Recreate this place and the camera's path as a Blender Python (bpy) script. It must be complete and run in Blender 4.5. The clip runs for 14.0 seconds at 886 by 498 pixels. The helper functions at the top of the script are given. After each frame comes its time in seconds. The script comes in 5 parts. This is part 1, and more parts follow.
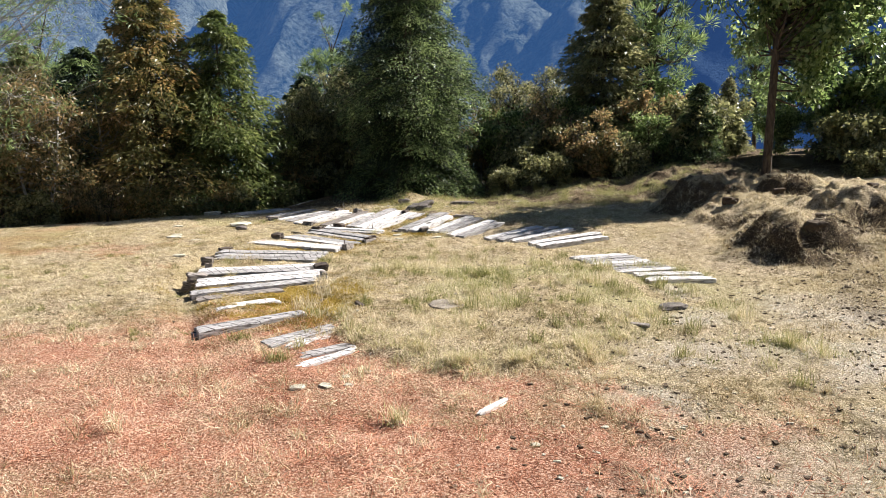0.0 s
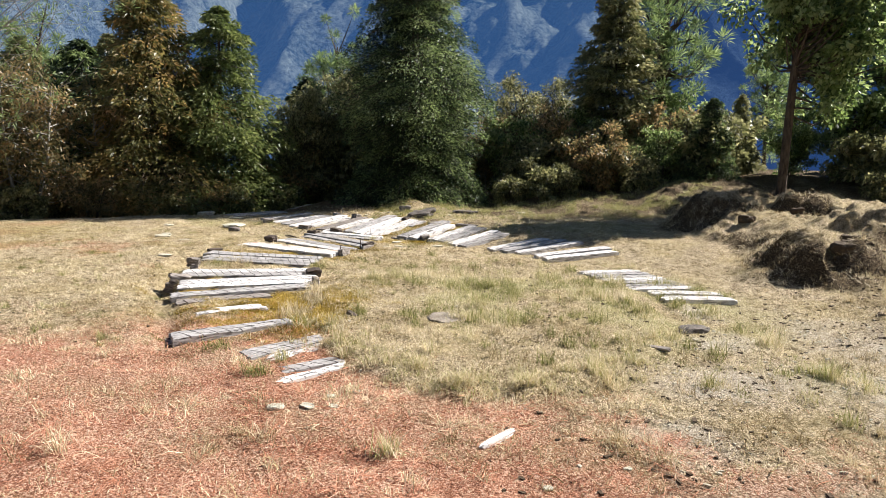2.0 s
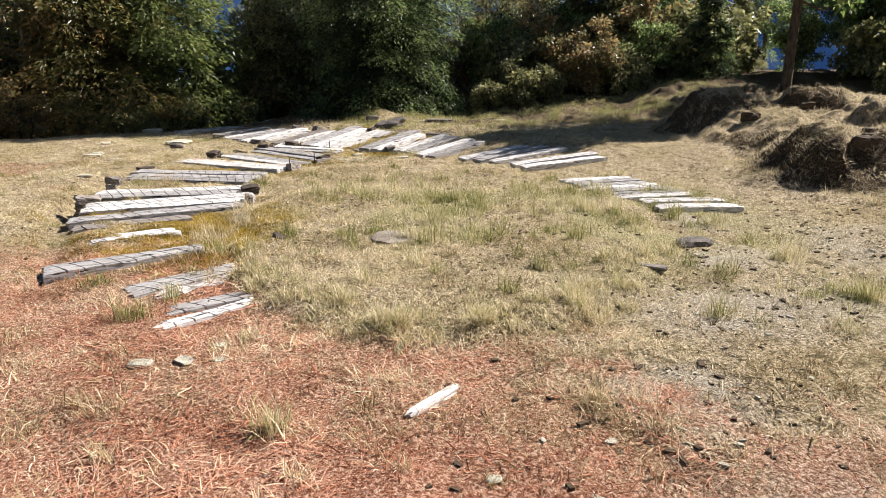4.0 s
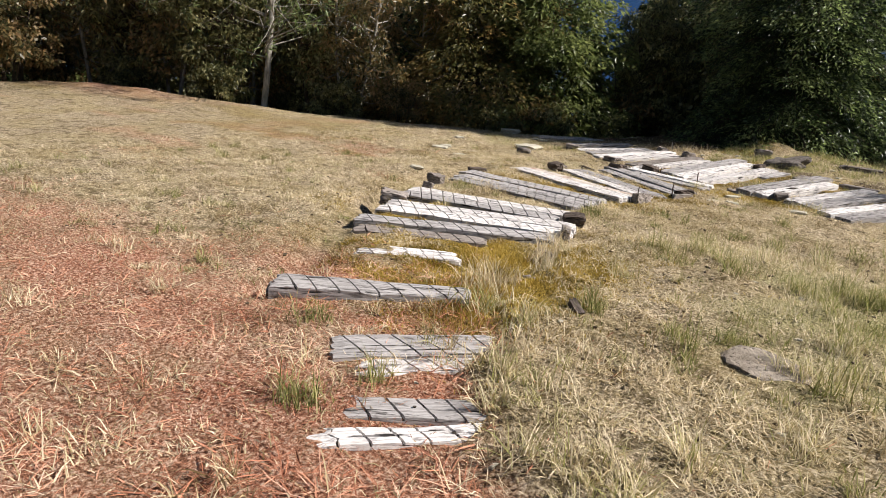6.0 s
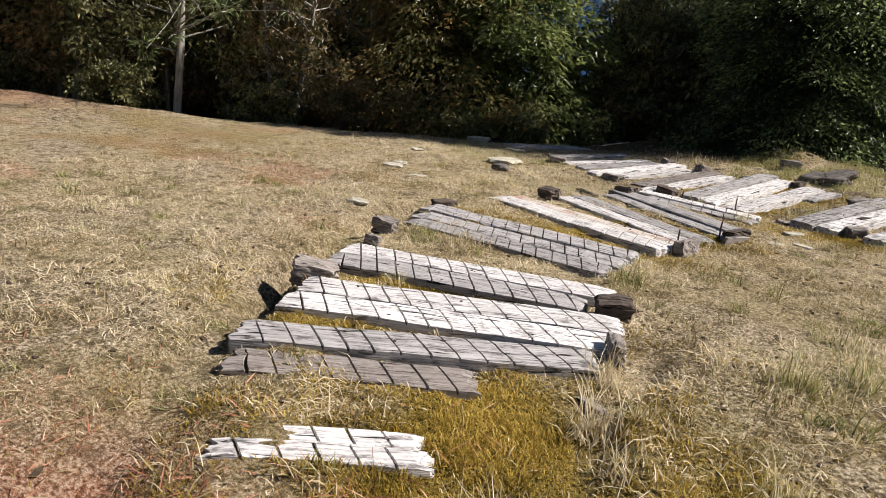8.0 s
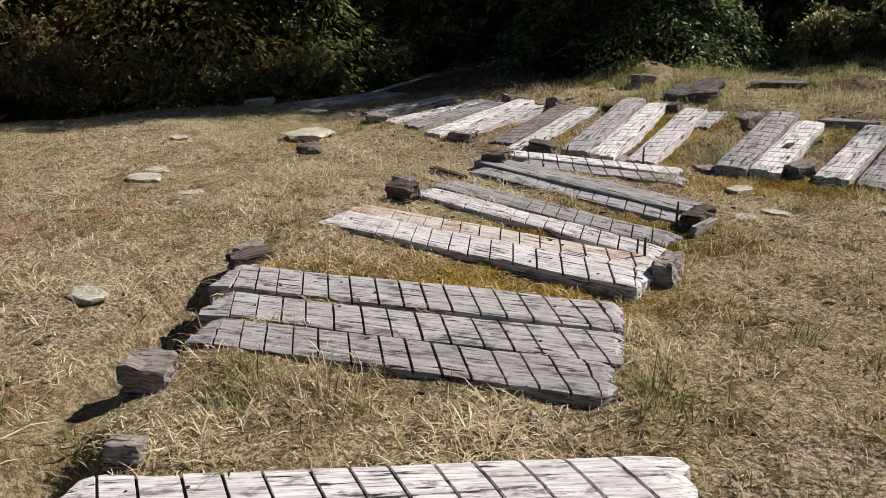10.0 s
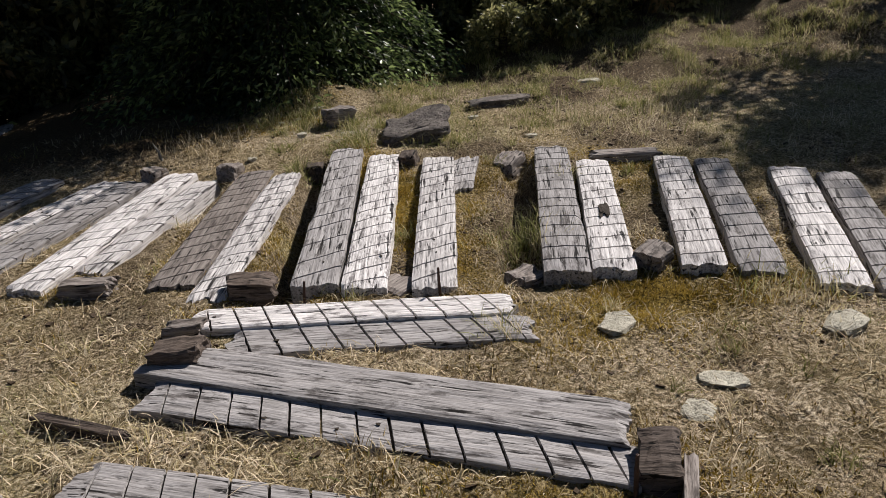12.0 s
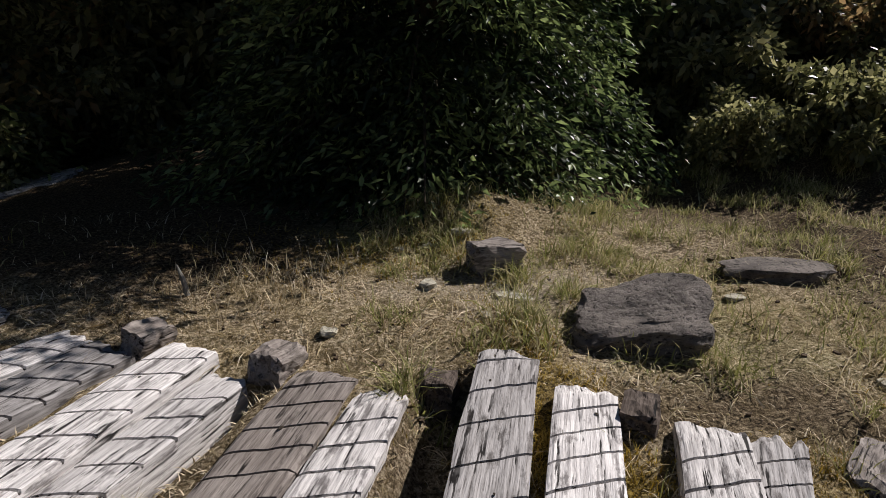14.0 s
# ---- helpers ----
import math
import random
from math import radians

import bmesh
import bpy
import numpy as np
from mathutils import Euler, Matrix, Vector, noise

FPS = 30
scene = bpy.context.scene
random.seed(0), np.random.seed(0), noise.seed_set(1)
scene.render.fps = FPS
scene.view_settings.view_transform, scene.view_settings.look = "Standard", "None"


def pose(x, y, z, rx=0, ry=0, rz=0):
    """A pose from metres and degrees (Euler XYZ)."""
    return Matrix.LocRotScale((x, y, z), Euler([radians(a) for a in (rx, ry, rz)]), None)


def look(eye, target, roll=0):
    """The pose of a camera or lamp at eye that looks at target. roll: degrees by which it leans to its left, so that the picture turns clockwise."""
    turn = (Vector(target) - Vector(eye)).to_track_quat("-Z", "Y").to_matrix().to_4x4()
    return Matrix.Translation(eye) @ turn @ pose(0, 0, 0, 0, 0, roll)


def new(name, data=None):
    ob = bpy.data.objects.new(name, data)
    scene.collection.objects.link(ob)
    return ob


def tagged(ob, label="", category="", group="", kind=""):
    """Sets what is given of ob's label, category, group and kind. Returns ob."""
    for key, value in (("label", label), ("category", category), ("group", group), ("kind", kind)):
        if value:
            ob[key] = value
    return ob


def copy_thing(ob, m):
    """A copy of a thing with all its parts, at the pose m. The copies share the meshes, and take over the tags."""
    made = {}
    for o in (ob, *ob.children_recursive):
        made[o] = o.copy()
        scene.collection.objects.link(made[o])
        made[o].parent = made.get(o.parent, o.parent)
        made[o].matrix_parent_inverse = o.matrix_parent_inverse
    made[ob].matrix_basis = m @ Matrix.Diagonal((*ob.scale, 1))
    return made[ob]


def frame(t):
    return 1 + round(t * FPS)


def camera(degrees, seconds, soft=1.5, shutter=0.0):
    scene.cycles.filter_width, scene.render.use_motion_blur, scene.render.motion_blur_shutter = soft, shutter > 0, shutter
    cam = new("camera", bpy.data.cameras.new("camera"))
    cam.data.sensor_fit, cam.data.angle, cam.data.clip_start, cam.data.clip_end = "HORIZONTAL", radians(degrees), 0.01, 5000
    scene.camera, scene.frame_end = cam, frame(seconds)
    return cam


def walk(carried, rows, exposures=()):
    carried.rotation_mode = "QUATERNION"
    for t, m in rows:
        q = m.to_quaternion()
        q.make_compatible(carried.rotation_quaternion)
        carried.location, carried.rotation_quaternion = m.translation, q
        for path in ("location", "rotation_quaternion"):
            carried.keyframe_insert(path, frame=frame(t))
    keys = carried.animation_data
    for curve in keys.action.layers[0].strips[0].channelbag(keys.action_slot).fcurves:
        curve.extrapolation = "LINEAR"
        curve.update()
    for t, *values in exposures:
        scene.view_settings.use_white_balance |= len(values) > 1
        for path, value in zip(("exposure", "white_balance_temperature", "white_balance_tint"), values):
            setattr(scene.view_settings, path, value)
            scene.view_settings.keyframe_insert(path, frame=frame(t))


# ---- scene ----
cam = camera(68.9, 14.0, soft=0.7)
PATH = [
    (0, (0.276, 0.366, -0.209), (0.144, 2.33, -0.565), -0.9),
    (0.5, (0.292, 0.386, -0.203), (0.142, 2.343, -0.587), -1.2),
    (1, (0.258, 0.49, -0.237), (0.026, 2.426, -0.68), -1.4),
    (1.5, (0.171, 0.699, -0.305), (0.109, 2.675, -0.606), -0.8),
    (2, (0.203, 0.993, -0.359), (0.072, 2.962, -0.68), 1.2),
    (2.2, (0.303, 1.107, -0.402), (0.175, 3.078, -0.721), -1.0),
    (4.3, (0.575, 2.606, -0.805), (0.478, 4.519, -1.381), -0.3),
    (4.5, (0.603, 2.811, -0.86), (0.363, 4.723, -1.395), 2.6),
    (5, (0.533, 3.322, -0.888), (0.083, 5.174, -1.494), 3.7),
    (5.5, (0.322, 3.916, -0.855), (-0.438, 5.676, -1.423), 3.7),
    (6, (0.094, 4.48, -0.916), (-0.981, 6.072, -1.472), 5.0),
    (6.5, (-0.24, 5.038, -0.953), (-1.408, 6.551, -1.542), 3.3),
    (7, (-0.668, 5.621, -0.985), (-1.904, 7.083, -1.563), 3.8),
    (7.2, (-0.821, 5.838, -0.983), (-1.991, 7.377, -1.497), 4.6),
    (9.3, (-2.43, 8.199, -1.01), (-3.072, 9.982, -1.65), -0.4),
    (9.5, (-2.565, 8.418, -0.975), (-3.072, 10.244, -1.617), -1.8),
    (10, (-2.884, 9.044, -0.931), (-3.257, 10.864, -1.67), -1.7),
    (10.5, (-3.066, 9.696, -0.838), (-3.195, 11.554, -1.569), -2.7),
    (11, (-3.188, 10.404, -0.831), (-3.027, 12.237, -1.614), -5.8),
    (11.5, (-3.209, 11.156, -0.829), (-2.89, 12.999, -1.538), -4.0),
    (12, (-3.227, 11.895, -0.819), (-2.61, 13.621, -1.62), -3.6),
    (12.5, (-3.137, 12.663, -0.827), (-2.713, 14.482, -1.543), -3.3),
    (13, (-2.983, 13.382, -0.907), (-2.406, 15.15, -1.644), -3.9),
    (13.5, (-2.777, 14.092, -0.842), (-2.383, 15.924, -1.542), 1.0),
    (14, (-2.825, 14.74, -0.938), (-2.524, 16.619, -1.553), 2.7),
]
walk(cam, [(t, look(eye, target, roll)) for t, eye, target, roll in PATH],
     exposures=[(0.0, 1.3, 6350, 10), (2.2, 1.25, 6380, 10), (4.5, 1.0, 6450, 12), (5.5, 0.82, 6480, 12.5), (7.0, 0.82, 6430, 12.5), (9.5, 0.47, 6420, 14), (11.0, 0.31, 6380, 14), (12.5, 0.2, 6340, 14), (14.0, 0.16, 6300, 15)])

# ---- light ----
SUN = Vector((0.90, 0.44, 0.90)).normalized()          # towards the sun
sun_data = bpy.data.lights.new("sun", "SUN")
sun_data.energy, sun_data.angle, sun_data.color = 5.0, radians(0.5), (1.0, 0.95, 0.88)
sun = new("sun", sun_data)
sun.matrix_world = look(SUN * 60, (0, 0, 0))
world = bpy.data.worlds.new("world")
scene.world = world
world.use_nodes = True
wn = world.node_tree
sky = wn.nodes.new("ShaderNodeTexSky")
sky.sky_type, sky.sun_disc = "NISHITA", False
sky.sun_elevation, sky.sun_rotation = math.asin(SUN.z), math.atan2(SUN.x, SUN.y)
sky.altitude = 2500
wn.links.new(sky.outputs[0], wn.nodes["Background"].inputs[0])
wn.nodes["Background"].inputs[1].default_value = 0.042

RNG = np.random.default_rng(7)


# ---- vector noise and land shape ----
def lattice(ix, iy, seed):
    n = (ix * 374761393 + iy * 668265263 + seed * 982451653) & 0x7FFFFFFF
    n = ((n ^ (n >> 13)) * 1274126177) & 0x7FFFFFFF
    return ((n ^ (n >> 16)) & 0xFFFF) / 65535.0


def vnoise(x, y, seed=0):
    x, y = np.asarray(x, float), np.asarray(y, float)
    ix, iy = np.floor(x).astype(np.int64), np.floor(y).astype(np.int64)
    fx, fy = x - ix, y - iy
    fx, fy = fx * fx * (3 - 2 * fx), fy * fy * (3 - 2 * fy)
    a, b = lattice(ix, iy, seed), lattice(ix + 1, iy, seed)
    c, d = lattice(ix, iy + 1, seed), lattice(ix + 1, iy + 1, seed)
    return (a + (b - a) * fx) * (1 - fy) + (c + (d - c) * fx) * fy


def fbm(x, y, octaves=4, seed=0):
    total, amp, freq = 0.0, 0.5, 1.0
    for k in range(octaves):
        total = total + amp * (vnoise(x * freq, y * freq, seed + k) - 0.5) * 2
        amp, freq = amp * 0.5, freq * 2.03
    return total


def ramp(a, b, x):
    t = np.clip((np.asarray(x, float) - a) / (b - a), 0, 1)
    return t * t * (3 - 2 * t)


def bell(x, y, cx, cy, rx, ry, power=1.0):
    return np.exp(-((((x - cx) / rx) ** 2 + ((y - cy) / ry) ** 2) ** power))


def base_height(x, y):
    s = (x + 2.4) * 0.55 + (y - 15.4) * 0.83
    z = -2.38 + 0.72 * ramp(3.4, -1.5, y) + 0.2 * ramp(-0.3, 2.3, s)
    z = z + 0.30 * bell(x, y, -17.0, 13.6, 3.6, 2.2)
    beyond = np.clip(-0.495 * (x + 8.7) + 0.87 * (y - 17.1), 0, 9)
    z = z - 0.15 * beyond * ramp(-5, -8, x)
    z = z - 0.35 * ramp(17.5, 21, y) * ramp(-3.6, -7, x)
    z = z + 0.30 * ramp(3.6, 8, x) * ramp(6, 10, y)
    z = z + 0.70 * ramp(16.9, 23, y) * ramp(-0.8, 3.8, x)
    return z


def island(x, y):
    """Share of the grassy ground that the path bends round."""
    e = ((x - 0.25) / 2.2) ** 2 + ((y - 9.7) / 3.9) ** 2 + 0.16 * fbm(x * 2.3, y * 2.3, 3, 35)
    return ramp(1.04, 0.86, e)


OUTER_EDGE = ((-2.95, 7.1), (-3.75, 8.7), (-4.2, 9.4), (-4.55, 10.2), (-4.85, 11.7), (-4.75, 12.7))


def edge_distance(x, y, line):
    best = np.full(np.shape(x), 99.0)
    for (x0, y0), (x1, y1) in zip(line[:-1], line[1:]):
        k = np.clip(((x - x0) * (x1 - x0) + (y - y0) * (y1 - y0)) / ((x1 - x0) ** 2 + (y1 - y0) ** 2), 0, 1)
        best = np.minimum(best, np.hypot(x - x0 - k * (x1 - x0), y - y0 - k * (y1 - y0)))
    return best


def mound_height(x, y):
    n, wob = fbm(x * 1.3, y * 1.3, 3, 33), 1 + 0.4 * fbm(x * 0.9, y * 0.9, 3, 31)
    m = 0.30 * ramp(4.4, 5.6, x + 0.7 * n) * ramp(9.9, 11.3, y + 0.8 * n) * ramp(24, 17, y)
    m = m + 0.20 * bell(x, y, 5.3, 11.2, 1.0, 0.8, 2.0) * wob
    m = m - 0.30 * bell(x, y, 6.75, 11.2, 0.75, 0.45, 2.0)
    m = m + 0.30 * bell(x, y, 7.6, 12.4, 1.2, 0.7, 1.6) * wob
    m = m + 0.50 * bell(x, y, 5.2, 15.9, 0.75, 0.65, 1.6) * wob
    m = m - 0.34 * bell(x, y, 6.95, 15.2, 0.75, 0.45, 2.0) + 0.30 * bell(x, y, 7.0, 16.0, 0.9, 0.5, 1.6)
    m = m - 0.25 * bell(x, y, 4.9, 12.9, 0.5, 0.5, 1.6)
    m = m + 0.18 * bell(x, y, -1.9, 19.0, 0.7, 0.5)
    return m


def height(x, y):
    x, y = np.asarray(x, float), np.asarray(y, float)
    m = mound_height(x, y)
    z = base_height(x, y) + m
    z = z + 0.05 * fbm(x * 0.7, y * 0.7, 3, 3) + 0.030 * fbm(x * 3.3, y * 3.3, 4, 9) * ramp(0.0, 0.4, fbm(x * 0.5, y * 0.5, 2, 12) + 0.5)
    z = z + 0.80 * np.clip(m, 0, 0.45) * fbm(x * 2.6, y * 2.6, 5, 17)
    z = z + 0.028 * fbm(x * 4.6, y * 4.6, 3, 19) * ramp(30, 20, np.hypot(x, y - 9))
    z = z + 0.085 * island(x, y) * ramp(11.5, 9.5, y)
    z = z - 0.15 * np.exp(-(edge_distance(x + 0.10, y - 0.04, OUTER_EDGE) / 0.20) ** 2) * (0.7 + 0.6 * fbm(x * 1.5, y * 1.5, 2, 37))
    for x0, y0, x1, y1, w, deep in ((-3.02, 15.05, -2.40, 16.95, 0.13, 0.16), (-1.78, 14.75, -1.00, 16.30, 0.10, 0.12), (-3.52, 16.6, -3.25, 17.15, 0.12, 0.10), (-4.62, 10.46, -4.42, 9.90, 0.20, 0.22), (-4.28, 9.62, -4.12, 9.25, 0.10, 0.16), (-4.93, 12.0, -4.74, 11.25, 0.16, 0.20), (-3.06, 7.16, -2.98, 6.98, 0.08, 0.10)):
        k = np.clip(((x - x0) * (x1 - x0) + (y - y0) * (y1 - y0)) / ((x1 - x0) ** 2 + (y1 - y0) ** 2), 0, 1)
        z = z - deep * np.exp(-(((x - x0 - k * (x1 - x0)) ** 2 + (y - y0 - k * (y1 - y0)) ** 2) / w ** 2) ** 2)
    z = z + 0.16 * fbm(x * 1.2, y * 1.2, 4, 23) * ramp(16.8, 18.6, y) * ramp(-1.6, 0.2, x) * ramp(30, 24, y)
    far = np.hypot(x + 1, y - 10)
    return z - 0.16 * np.clip(far - 27, 0, 700) + 0.7 * fbm(x * 0.08, y * 0.08, 3, 5) * ramp(24, 45, far)


def ground_z(x, y):
    return float(height(np.array([x]), np.array([y]))[0])


def zones(x, y):
    """Shares of needle litter, moss, green grass, bare soil, and dark bank with painted shade at a place."""
    n1, n2 = fbm(x * 0.9, y * 0.9, 4, 41), fbm(x * 2.1 + 7, y * 2.1, 3, 51)
    edge = 7.4 + 0.6 * n1 + 0.5 * n2 - 0.85 * np.clip(x + 1.2, 0, 6) - 1.0 * ramp(-5, -9, x)
    needles = ramp(edge + 1.1, edge - 1.6, y) * ramp(4.2, 1.8, x + 1.0 * n2) * (0.70 + 0.28 * ramp(-0.30, 0.30, fbm(x * 0.6 + 3, y * 1.1, 4, 47) + 0.4 * n2))
    needles = np.maximum(needles, 0.95 * bell(x, y, -2.4, 7.3, 1.7, 0.8) * (0.9 + n2))
    inner = island(x, y)
    rim = np.exp(-((((x - 0.25) / 2.2) ** 2 + ((y - 9.7) / 3.9) ** 2 - 1.12) / 0.16) ** 2) * ramp(8.2, 7.2, y) * ramp(1.2, 0.5, x)
    needles = np.maximum(needles * (0.80 + 0.20 * ramp(-0.25, 0.2, fbm(x * 1.7 + 5, y * 2.2, 3, 49))), 0.95 * rim * (0.9 + 0.6 * n2)) * (1 - 0.95 * inner) * (0.82 + 0.18 * ramp(2.5, 4.5, y))
    needles = np.maximum(needles, 0.9 * bell(x, y, -17, 13.2, 3.2, 1.1))
    moss = np.zeros_like(x)
    for cx, cy, rx, ry, k in ((-2.3, 8.75, 0.7, 0.5, 1.2), (-1.8, 8.05, 0.34, 0.55, 1.1), (-2.3, 7.80, 0.6, 0.14, 0.7), (-3.1, 8.25, 0.6, 0.16, 0.35), (-3.3, 9.25, 0.8, 0.3, 0.6),
                              (-3.2, 10.0, 0.8, 0.22, 0.9), (-3.5, 12.1, 0.9, 0.3, 0.75), (-3.0, 12.85, 0.9, 0.2, 0.8),
                              (-2.6, 13.0, 0.5, 0.3, 0.8), (-2.05, 15.9, 0.16, 0.9, 1.2), (-1.2, 14.2, 0.6, 0.25, 0.7),
                              (-2.5, 18.6, 0.7, 0.4, 0.5), (-2.2, 7.3, 0.4, 0.14, 0.3), (-9.5, 14, 2, 1.6, 0.3)):
        moss = np.maximum(moss, 1.15 * k * bell(x, y, cx, cy, rx * 1.2, ry * 1.25) * (0.9 + 0.9 * n2))
    moss = np.maximum(moss, 0.42 * ramp(0.08, 0.5, fbm(x * 0.8 + 2, y * 0.8, 3, 55) + 0.5 * n2) * ramp(-4.6, -5.6, x) * ramp(9, 11, y))
    needles = np.maximum(needles, 0.34 * ramp(0.0, 0.5, fbm(x * 0.9 + 8, y * 0.9, 3, 57) + 0.5 * n2) * ramp(-4.6, -5.4, x) * ramp(8, 10, y))
    between = bell(x, y, -1.6, 15.6, 2.4, 1.0, 2.0) * ramp(-0.15, 0.4, n2 + 0.6 * n1)
    moss = np.maximum(moss, 0.55 * between)
    green = bell(x, y, 1.2, 9.3, 2.6, 2.1, 2.0) * ramp(-0.35, 0.35, n1 + 0.4 * n2 + 0.1)
    green = np.maximum(green, 0.7 * bell(x, y, 3.4, 6.7, 0.6, 0.35))
    green = np.maximum(green, 0.45 * ramp(0.05, 0.45, n1) * ramp(12, 16, y))
    bare = 0.6 * bell(x, y, 4.4, 6.4, 1.1, 2.8, 2.0) * (0.7 + 1.2 * n2) + 0.7 * bell(x, y, 2.4, 6.6, 0.9, 0.5) + 0.5 * bell(x, y, 2.8, 3.0, 2.2, 2.0, 2)
    for cx, cy, rx, ry in ((2.75, 7.8, 0.5, 0.40), (2.05, 6.4, 0.45, 0.4), (1.6, 5.3, 0.4, 0.35), (2.9, 9.0, 0.3, 0.5), (3.6, 5.6, 0.6, 1.6)):
        bare = np.maximum(bare, 0.75 * bell(x, y, cx, cy, rx, ry, 1.5) * (0.8 + 1.2 * n2))
    bare = np.maximum(bare, 0.55 * bell(x, y, -2.0, 18.0, 1.0, 0.6) * (0.6 + n2))
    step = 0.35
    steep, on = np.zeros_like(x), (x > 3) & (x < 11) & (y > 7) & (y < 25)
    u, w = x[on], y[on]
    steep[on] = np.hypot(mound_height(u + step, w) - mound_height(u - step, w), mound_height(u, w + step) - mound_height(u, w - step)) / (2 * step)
    # dark torn earth on steep faces, the front's shade painted in with it
    bank_and_shade = ramp(0.26, 0.55, steep + 0.15 * n2) * ramp(3.5, 4.2, x)
    bank_and_shade = np.maximum(bank_and_shade, 0.75 * bell(x, y, 6.0, 8.2, 1.5, 1.9, 2.0) * (0.7 + 0.7 * n2))
    bank_and_shade = np.maximum(bank_and_shade, 0.7 * ramp(-0.05, 0.35, n2 + 0.3 * n1) * bell(x, y, 2.6, 4.3, 1.3, 1.3, 2.0))
    bank_and_shade = np.maximum(bank_and_shade, 0.8 * inner * ramp(0.75, 0.3, inner) * ramp(8.5, 7, y) * (0.6 + n2))
    bank_and_shade = np.maximum(bank_and_shade, 0.62 * ramp(0.0, 0.35, n1 + 0.5 * n2) * ramp(0.6, 1.8, x) * ramp(6.2, 4.8, y))
    bank_and_shade = np.maximum(bank_and_shade, 0.72 * bell(x, y, -1.6, 15.8, 3.2, 1.5, 2.0) * ramp(0.35, -0.25, n2 + 0.5 * n1))
    # the tall fir's shade on the ground is painted here as dark soil
    bank_and_shade = np.maximum(bank_and_shade, 0.9 * ramp(17.3, 18.3, y + 0.4 * n1 + 0.25 * (x + 3)) * ramp(-2.6, -3.4, x) * ramp(-9, -7, x))
    # rise behind the right arm: brown earth, darkened further to paint tree shade
    bank_and_shade = np.maximum(bank_and_shade, 0.92 * ramp(16.9, 18.0, y - 0.10 * x + 0.5 * n1) * ramp(-1.0, 0.4, x) * (0.85 + 0.6 * n2))
    # ground farther back is darkened for the shade under trees and shrubs
    bank_and_shade = np.maximum(bank_and_shade, 0.95 * ramp(18.2, 20.2, y + 0.5 * n1 - 0.9 * ramp(0, 5, x) * 2))
    torn = bell(x, y, 1.2, 5.0, 1.6, 1.1, 2.0) * (1 - inner)
    bank_and_shade = np.maximum(bank_and_shade, 0.55 * torn * ramp(0.0, 0.4, n2 + 0.4 * n1))
    needles = np.maximum(needles, 0.75 * torn * ramp(0.15, -0.3, n2 - 0.2 * n1))
    return [np.clip(v, 0, 1) for v in (needles, moss, green, bare, bank_and_shade)]


# ---- materials ----
def material(name, rough=0.8, spec=0.3):
    m = bpy.data.materials.new(name)
    m.use_nodes = True
    b = m.node_tree.nodes["Principled BSDF"]
    b.inputs["Roughness"].default_value = rough
    b.inputs["Specular IOR Level"].default_value = spec
    return m, m.node_tree, b


def node(t, kind, **sets):
    n = t.nodes.new(kind)
    for key, value in sets.items():
        n.inputs[key.replace("_", " ")].default_value = value
    return n


def ramp_node(t, source, stops):
    r = t.nodes.new("ShaderNodeValToRGB")
    while len(r.color_ramp.elements) < len(stops):
        r.color_ramp.elements.new(0.5)
    for e, (at, c) in zip(r.color_ramp.elements, stops):
        e.position, e.color = at, (*c, 1)
    t.links.new(source, r.inputs[0])
    return r.outputs[0]


def mix(t, fac, a, b, how="MIX"):
    n = t.nodes.new("ShaderNodeMix")
    n.data_type, n.blend_type = "RGBA", how
    for sock, v in ((n.inputs[0], fac), (n.inputs[6], a), (n.inputs[7], b)):
        if isinstance(v, (int, float)):
            sock.default_value = v
        elif isinstance(v, tuple):
            sock.default_value = (*v, 1)
        else:
            t.links.new(v, sock)
    return n.outputs[2]


def texture(t, vec, scale, detail=4.0, rough=0.6, stretch=None):
    if stretch:
        mp = t.nodes.new("ShaderNodeMapping")
        mp.inputs["Scale"].default_value = stretch
        t.links.new(vec, mp.inputs[0])
        vec = mp.outputs[0]
    n = node(t, "ShaderNodeTexNoise", Scale=scale, Detail=detail, Roughness=rough)
    t.links.new(vec, n.inputs["Vector"])
    return n.outputs[0]


def bump(t, b, source, strength, distance):
    n = node(t, "ShaderNodeBump", Strength=strength, Distance=distance)
    t.links.new(source, n.inputs["Height"])
    t.links.new(n.outputs[0], b.inputs["Normal"])


def coords(t, which="Object"):
    return t.nodes.new("ShaderNodeTexCoord").outputs[which]


def attribute(t, name):
    n = t.nodes.new("ShaderNodeAttribute")
    n.attribute_name = name
    return n.outputs["Fac"]


